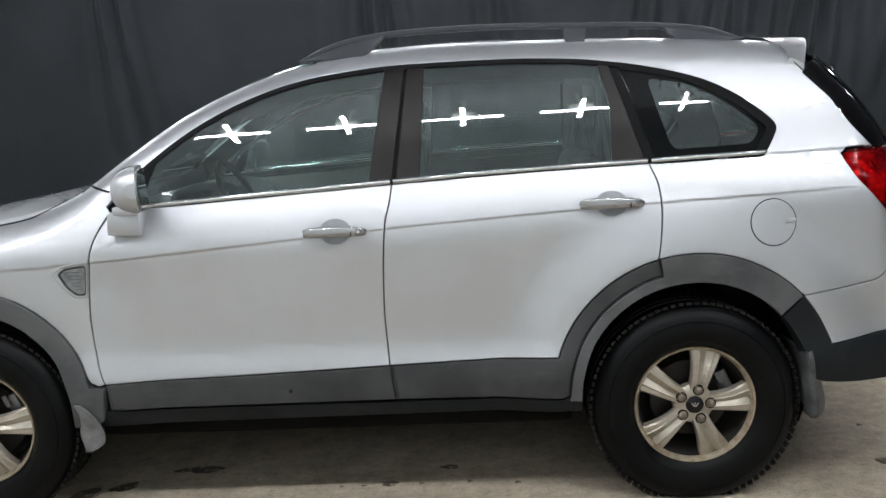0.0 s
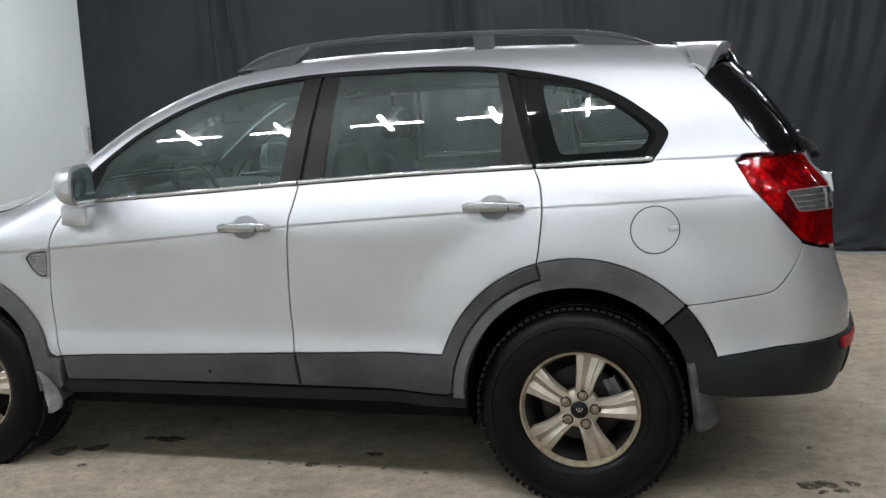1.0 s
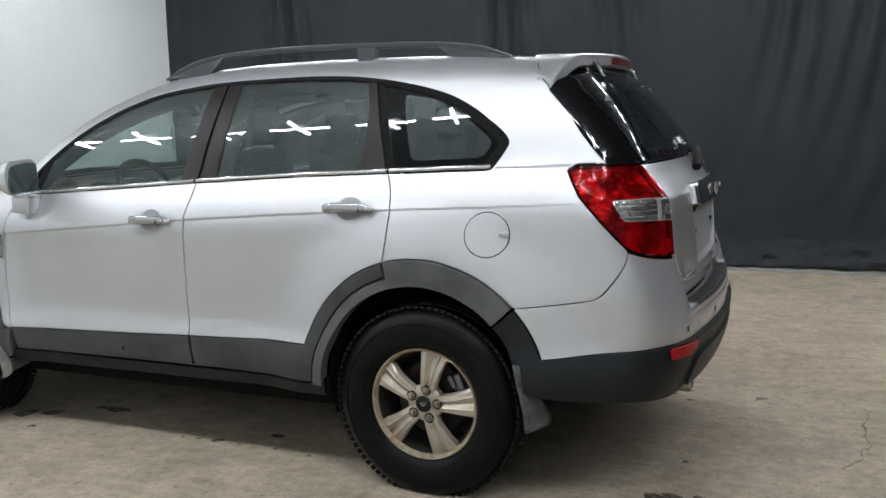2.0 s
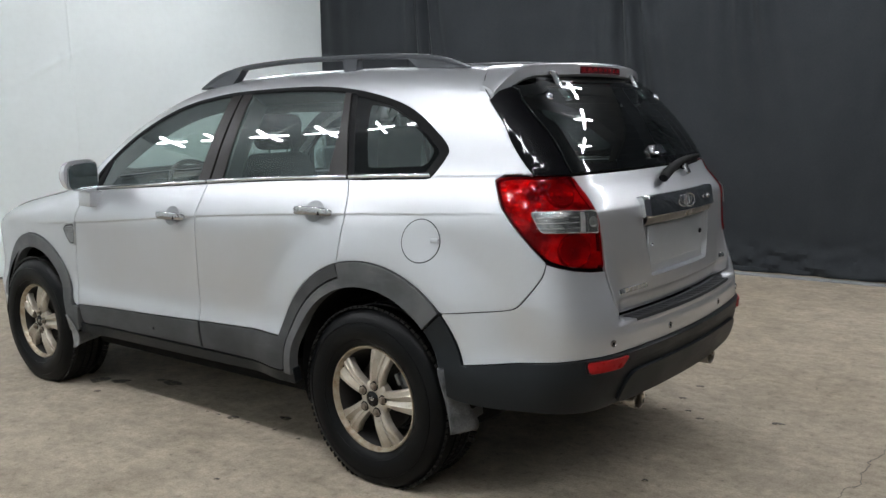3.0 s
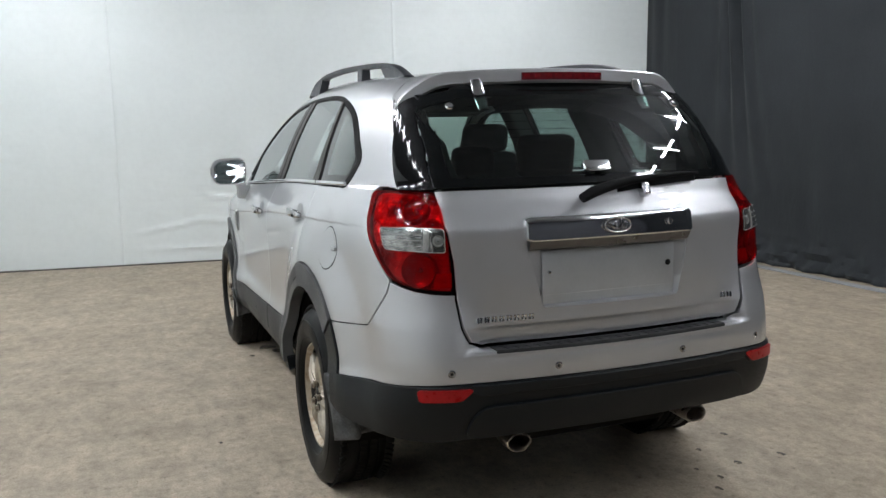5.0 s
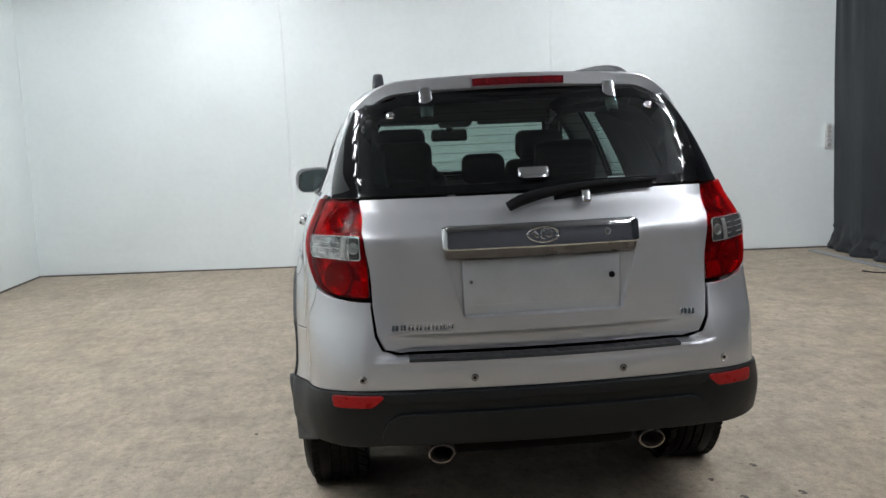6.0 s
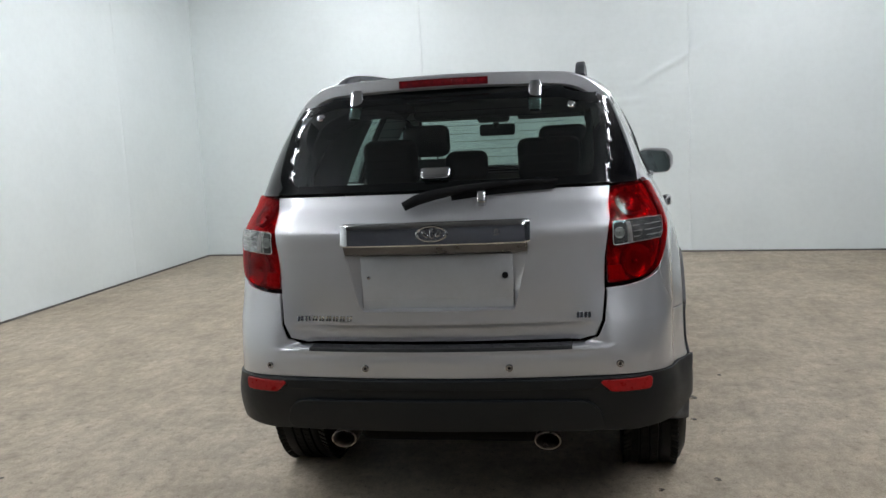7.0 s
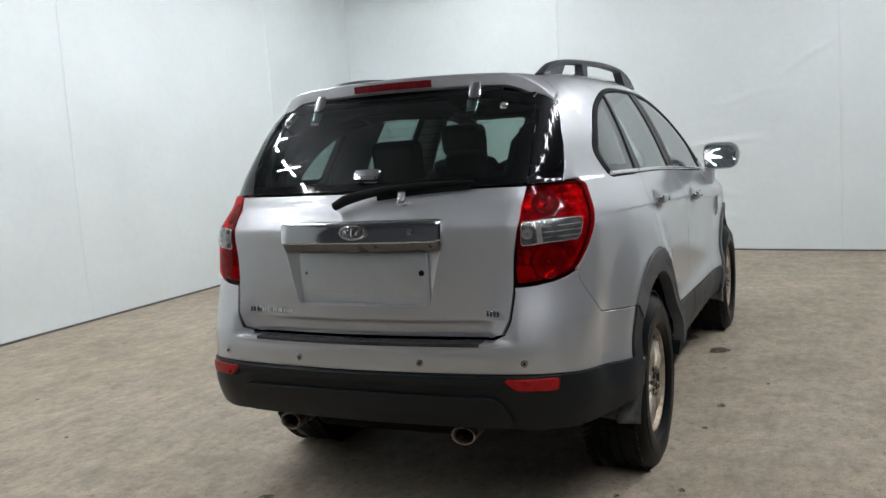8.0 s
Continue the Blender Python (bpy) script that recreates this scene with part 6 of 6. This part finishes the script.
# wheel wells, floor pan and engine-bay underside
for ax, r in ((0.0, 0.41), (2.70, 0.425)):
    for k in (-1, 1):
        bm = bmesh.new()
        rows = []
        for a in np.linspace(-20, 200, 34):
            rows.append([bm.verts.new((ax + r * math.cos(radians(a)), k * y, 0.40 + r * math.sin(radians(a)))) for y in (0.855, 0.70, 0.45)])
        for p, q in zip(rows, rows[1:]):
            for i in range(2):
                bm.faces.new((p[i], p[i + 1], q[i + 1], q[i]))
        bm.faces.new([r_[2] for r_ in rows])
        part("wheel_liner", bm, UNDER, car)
for x0, x1, half, z0, z1 in ((-0.80, -0.42, 0.70, 0.25, 0.50), (-0.42, 0.42, 0.44, 0.25, 0.60), (0.42, 2.27, 0.74, 0.24, 0.40), (2.27, 3.13, 0.44, 0.30, 0.55), (3.13, 3.56, 0.66, 0.40, 0.56)):
    part("floor_pan", box(bmesh.new(), (x1 - x0, 2 * half, z1 - z0), pose((x0 + x1) / 2, 0, (z0 + z1) / 2), 0.02), UNDER, car)
bm = bmesh.new()
sweep(bm, [(0.4, 0.1, 0.24), (2.2, 0.12, 0.25), (2.9, 0.2, 0.30), (3.35, 0.33, 0.36)], oval(0.03, 0.03, 10))
box(bm, (0.32, 0.75, 0.15), pose(3.33, 0.0, 0.37), 0.05, 3)
part("exhaust_box", bm, UNDER, car)
for k in (-1, 1):
    bm = bmesh.new()
    rings = []
    for x, a, b in ((3.42, 0.030, 0.028), (3.50, 0.036, 0.030), (3.60, 0.046, 0.0335), (3.650, 0.0475, 0.0345), (3.655, 0.0465, 0.0335), (3.656, 0.043, 0.030), (3.648, 0.038, 0.026), (3.635, 0.0365, 0.0245), (3.50, 0.034, 0.024), (3.45, 0.001, 0.001)):
        rings.append([bm.verts.new((x, k * 0.373 + a * math.cos(t), 0.372 + b * math.sin(t) + 0.05 * (x - 3.65) * 0.3)) for t in np.linspace(0, 2 * math.pi, 28, endpoint=False)])
    for p, q in zip(rings, rings[1:]):
        for i in range(28):
            bm.faces.new((p[i], p[(i + 1) % 28], q[(i + 1) % 28], q[i]))
    bmesh.ops.recalc_face_normals(bm, faces=bm.faces[:])
    part("exhaust_tip", bm, STEEL, car, "oval steel exhaust tip")
    part("exhaust_bore", lathe(bmesh.new(), [(0.0, 0.0), (0.034, 0.0)], 24, pose(3.54, k * 0.373, 0.368, 0, 0, -90) @ Matrix.Diagonal((1.0, 1, 0.72, 1))), UNDER, car)

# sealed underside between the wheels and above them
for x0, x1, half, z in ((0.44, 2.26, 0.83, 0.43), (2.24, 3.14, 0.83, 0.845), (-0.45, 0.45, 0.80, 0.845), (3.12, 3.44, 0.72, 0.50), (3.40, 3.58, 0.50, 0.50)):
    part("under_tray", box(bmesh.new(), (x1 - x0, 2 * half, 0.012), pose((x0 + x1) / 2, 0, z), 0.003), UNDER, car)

# mud flaps: curved rubber leaves behind the wheels
for f in (False, True):
    k = -1 if not f else 1
    x0, lean, z_top, z_bot, w0, hang, reach = 0.400, 0.012, 0.440, 0.248, 0.70, 0.015, 0.095
    bm = bmesh.new()
    rows = []
    for u in np.linspace(0, 1, 14):
        w1 = float(half_width(x0 + 0.04, max(0.34, z_top + (z_bot - z_top) * u))) + hang
        x = x0 + lean * u + 0.006 * math.sin(u * 7)
        z = z_top + (z_bot - z_top) * u
        back = reach * (0.30 + 0.75 * math.sin(math.pi * min(1.0, u * 0.78 + 0.02))) * (1 - 0.62 * max(0.0, (u - 0.78) / 0.22) ** 2)
        row = [bm.verts.new((x, k * (w0 + (w1 - w0) * v), z + 0.03 * (1 - v) * u)) for v in np.linspace(0, 0.8, 5)]
        for v in np.linspace(0, 1, 7):
            a = min(1.0, v * 3) * math.pi / 2
            row.append(bm.verts.new((x + back * v + 0.004 * math.sin(9 * v + 6 * u), k * (w1 - 0.034 * (1 - math.sin(a)) + 0.010 * v - 0.012 * v * u), z)))
        rows.append(row)
    for p, q in zip(rows, rows[1:]):
        for i in range(len(p) - 1):
            bm.faces.new((p[i], p[i + 1], q[i + 1], q[i]))
    flap = part("mud_flap", bm, FLAP, car, "dusty grey rubber mud flap")
    flap.modifiers.new("thick", "SOLIDIFY").thickness = 0.007
    # rear leaf: narrow where it leaves the arch, broad and turned inwards at its foot
    bm = bmesh.new()
    rows = []
    for u in np.linspace(0, 1, 18):
        z = 0.548 - 0.262 * u
        w1 = float(half_width(3.13, max(0.42, z))) + 0.020 - 0.028 * u
        wide = 0.016 + 0.088 * u ** 0.8 * (1 - 0.22 * max(0.0, (u - 0.85) / 0.15) ** 2)
        row = []
        for v in np.linspace(0, 1, 10):
            fold = 0.006 * math.sin(5.5 * v + 3.0 * u) * u
            row.append(bm.verts.new((3.098 + 0.034 * u + 0.72 * wide * v + fold, k * (w1 - 0.010 * (1 - min(1, v * 6)) - 0.85 * wide * v * v - fold), z + 0.018 * v * u)))
        row.insert(0, bm.verts.new((3.094 + 0.034 * u, k * (w1 - 0.05), z + 0.004)))
        row.insert(0, bm.verts.new((3.092 + 0.034 * u, k * 0.68, z + 0.02 * u)))
        rows.append(row)
    for p, q in zip(rows, rows[1:]):
        for i in range(len(p) - 1):
            bm.faces.new((p[i], p[i + 1], q[i + 1], q[i]))
    flap = part("mud_flap", bm, REAR_FLAP, car, "grimy dark rubber mud flap")
    flap.modifiers.new("thick", "SOLIDIFY").thickness = 0.007

# plain closed nose
bm = bmesh.new()
rows = []
for z in np.linspace(0.27, 0.86, 12):
    row = []
    for a in np.linspace(-1, 1, 33):
        th = a * math.radians(88)
        way = np.array([[-math.cos(th), math.sin(th), 0.0]])
        p = root(np.array([[-0.45, 0.0, z]]), way, 1.5)[0]
        row.append(bm.verts.new((p[0] + 0.004, p[1] * 0.997, z)))
    rows.append(row)
for p, q in zip(rows, rows[1:]):
    for i in range(32):
        xs = [v.co.x for v in (p[i], p[i + 1], q[i + 1], q[i])]
        if max(xs) < -0.47 or min(v.co.z for v in (p[i], q[i])) > 0.99:
            bm.faces.new((p[i], p[i + 1], q[i + 1], q[i]))
bmesh.ops.recalc_face_normals(bm, faces=bm.faces[:])
part("front_bumper", bm, PAINT, car)

# ---- cabin ----
def cushion(bm, size, m, bevel=0.05):
    box(bm, size, m, bevel, 4)


def make_seat(x, y, head_low, head_high):
    seat = new("front_seat")
    seat.parent = car
    tagged(seat, "dark cloth front seat with separate headrest")
    bm = bmesh.new()
    cushion(bm, (0.50, 0.50, 0.16), pose(x - 0.26, y, 0.66, 0, -6, 0), 0.06)
    part("seat_cushion", bm, CABIN_DARK, seat)
    bm = bmesh.new()
    cushion(bm, (0.14, 0.50, 0.62), pose(x + 0.03, y, 0.98, 0, 14, 0), 0.06)
    cushion(bm, (0.12, 0.40, 0.16), pose(x + 0.105, y, 1.25, 0, 14, 0), 0.055)
    part("seat_back", bm, CABIN_DARK, seat)
    bm = bmesh.new()
    cushion(bm, (0.11, 0.27, head_high - head_low), pose(x + 0.12, y, (head_low + head_high) / 2, 0, 8, 0), 0.045)
    part("headrest", bm, CABIN_DARK, seat)
    for d in (-0.06, 0.06):
        part("headrest_post", lathe(bmesh.new(), [(0.006, -0.07), (0.006, 0.07)], 10, pose(x + 0.115, y + d, head_low - 0.02, 90)), DULL_CHROME, seat)
    return seat


make_seat(1.55, -0.39, 1.345, 1.525)
make_seat(1.55, 0.39, 1.33, 1.49)
bench = new("rear_bench")
bench.parent = car
tagged(bench, "dark cloth rear bench seat with three headrests")
bm = bmesh.new()
cushion(bm, (0.50, 1.30, 0.16), pose(2.10, 0, 0.68, 0, -5, 0), 0.06)
part("seat_cushion", bm, CABIN_DARK, bench)
for y, w in ((-0.44, 0.46), (0.0, 0.36), (0.44, 0.46)):
    bm = bmesh.new()
    cushion(bm, (0.15, w, 0.56), pose(2.40, y, 0.94, 0, 16, 0), 0.055)
    part("seat_back", bm, CABIN_DARK, bench)
for y, w, z0, z1 in ((-0.41, 0.26, 1.225, 1.450), (-0.04, 0.20, 1.245, 1.382), (0.35, 0.29, 1.225, 1.430)):
    bm = bmesh.new()
    cushion(bm, (0.11, w, z1 - z0), pose(2.49, y, (z0 + z1) / 2, 0, 8, 0), 0.04)
    part("headrest", bm, CABIN_DARK, bench)
bm = bmesh.new()
cushion(bm, (0.9, 1.15, 0.06), pose(3.02, 0, 0.83), 0.02)
part("load_floor", bm, CABIN_DARK, car)

dash = new("dashboard")
dash.parent = car
tagged(dash, "grey moulded dashboard with instrument hood")
bm = bmesh.new()
prof = [(0.42, 1.10), (0.60, 1.135), (0.78, 1.125), (0.88, 1.07), (0.90, 0.98), (0.84, 0.80), (0.80, 0.55), (0.45, 0.55)]
ringA = [bm.verts.new((x, -0.70, z)) for x, z in prof]
ringB = [bm.verts.new((x + 0.01, 0.0, z + 0.01)) for x, z in prof]
ringC = [bm.verts.new((x, 0.70, z)) for x, z in prof]
for p, q in ((ringA, ringB), (ringB, ringC)):
    for i in range(len(prof)):
        bm.faces.new((p[i], p[(i + 1) % len(prof)], q[(i + 1) % len(prof)], q[i]))
bm.faces.new(ringA)
bm.faces.new(ringC)
bmesh.ops.recalc_face_normals(bm, faces=bm.faces[:])
part("dash_top", bm, plain("dash_grey", (0.13, 0.13, 0.13), 0.7, bump=0.2), dash)
bm = bmesh.new()
cushion(bm, (0.20, 0.36, 0.10), pose(0.80, -0.37, 1.135), 0.045)
part("instrument_hood", bm, CABIN_DARK, dash)
wheel_m = pose(0.955, -0.37, 1.115, 0, 64, 0)
bm = bmesh.new()
pts = [wheel_m @ Vector((0.182 * math.cos(a), 0.182 * math.sin(a), 0)) for a in np.linspace(0, 2 * math.pi, 41)]
sweep(bm, pts, oval(0.014, 0.014, 10), cap=False, up=tuple((wheel_m.to_3x3() @ Vector((0, 0, 1)))))
steer = part("steering_wheel", bm, CABIN_DARK, car, "dark steering wheel")
bm = bmesh.new()
box(bm, (0.13, 0.15, 0.05), wheel_m @ pose(0, 0, -0.005), 0.02, 3)
for a in (90, -90, 0):
    box(bm, (0.13, 0.035, 0.02), wheel_m @ pose(0, 0, 0, 0, 0, a) @ pose(0.115, 0, 0), 0.006)
part("steering_hub", bm, CABIN_DARK, steer)
bm = bmesh.new()
sweep(bm, [(0.70, -0.37, 0.98), (0.95, -0.37, 1.11)], oval(0.04, 0.04, 12))
part("steering_column", bm, CABIN_DARK, steer)
bm = box(bmesh.new(), (0.04, 0.23, 0.075), pose(0.98, -0.055, 1.485, 0, -10, 0), 0.018, 3)
part("inner_mirror", bm, BLACK, car, "black inner rear-view mirror")
part("mirror_stalk", box(bmesh.new(), (0.05, 0.035, 0.09), pose(1.02, -0.055, 1.545, 0, -25, 0), 0.01, 2), BLACK, car)
for y, z in ((-0.345, 1.585), (0.335, 1.572)):
    part("sun_visor", box(bmesh.new(), (0.17, 0.47, 0.030), pose(1.27, y, z, 0, -14, 0), 0.013, 3), HEADLINER, car, "grey fold-down sun visor")
part("roof_console", box(bmesh.new(), (0.20, 0.20, 0.075), pose(1.33, -0.045, 1.580, 0, -10, 0), 0.022, 3), HEADLINER, car)
part("roof_header", box(bmesh.new(), (0.16, 1.02, 0.105), pose(1.37, 0, 1.612), 0.03, 3), HEADLINER, car)

# the car stands on its tyres, its underside lifted off the floor
car.location.z = RIDE
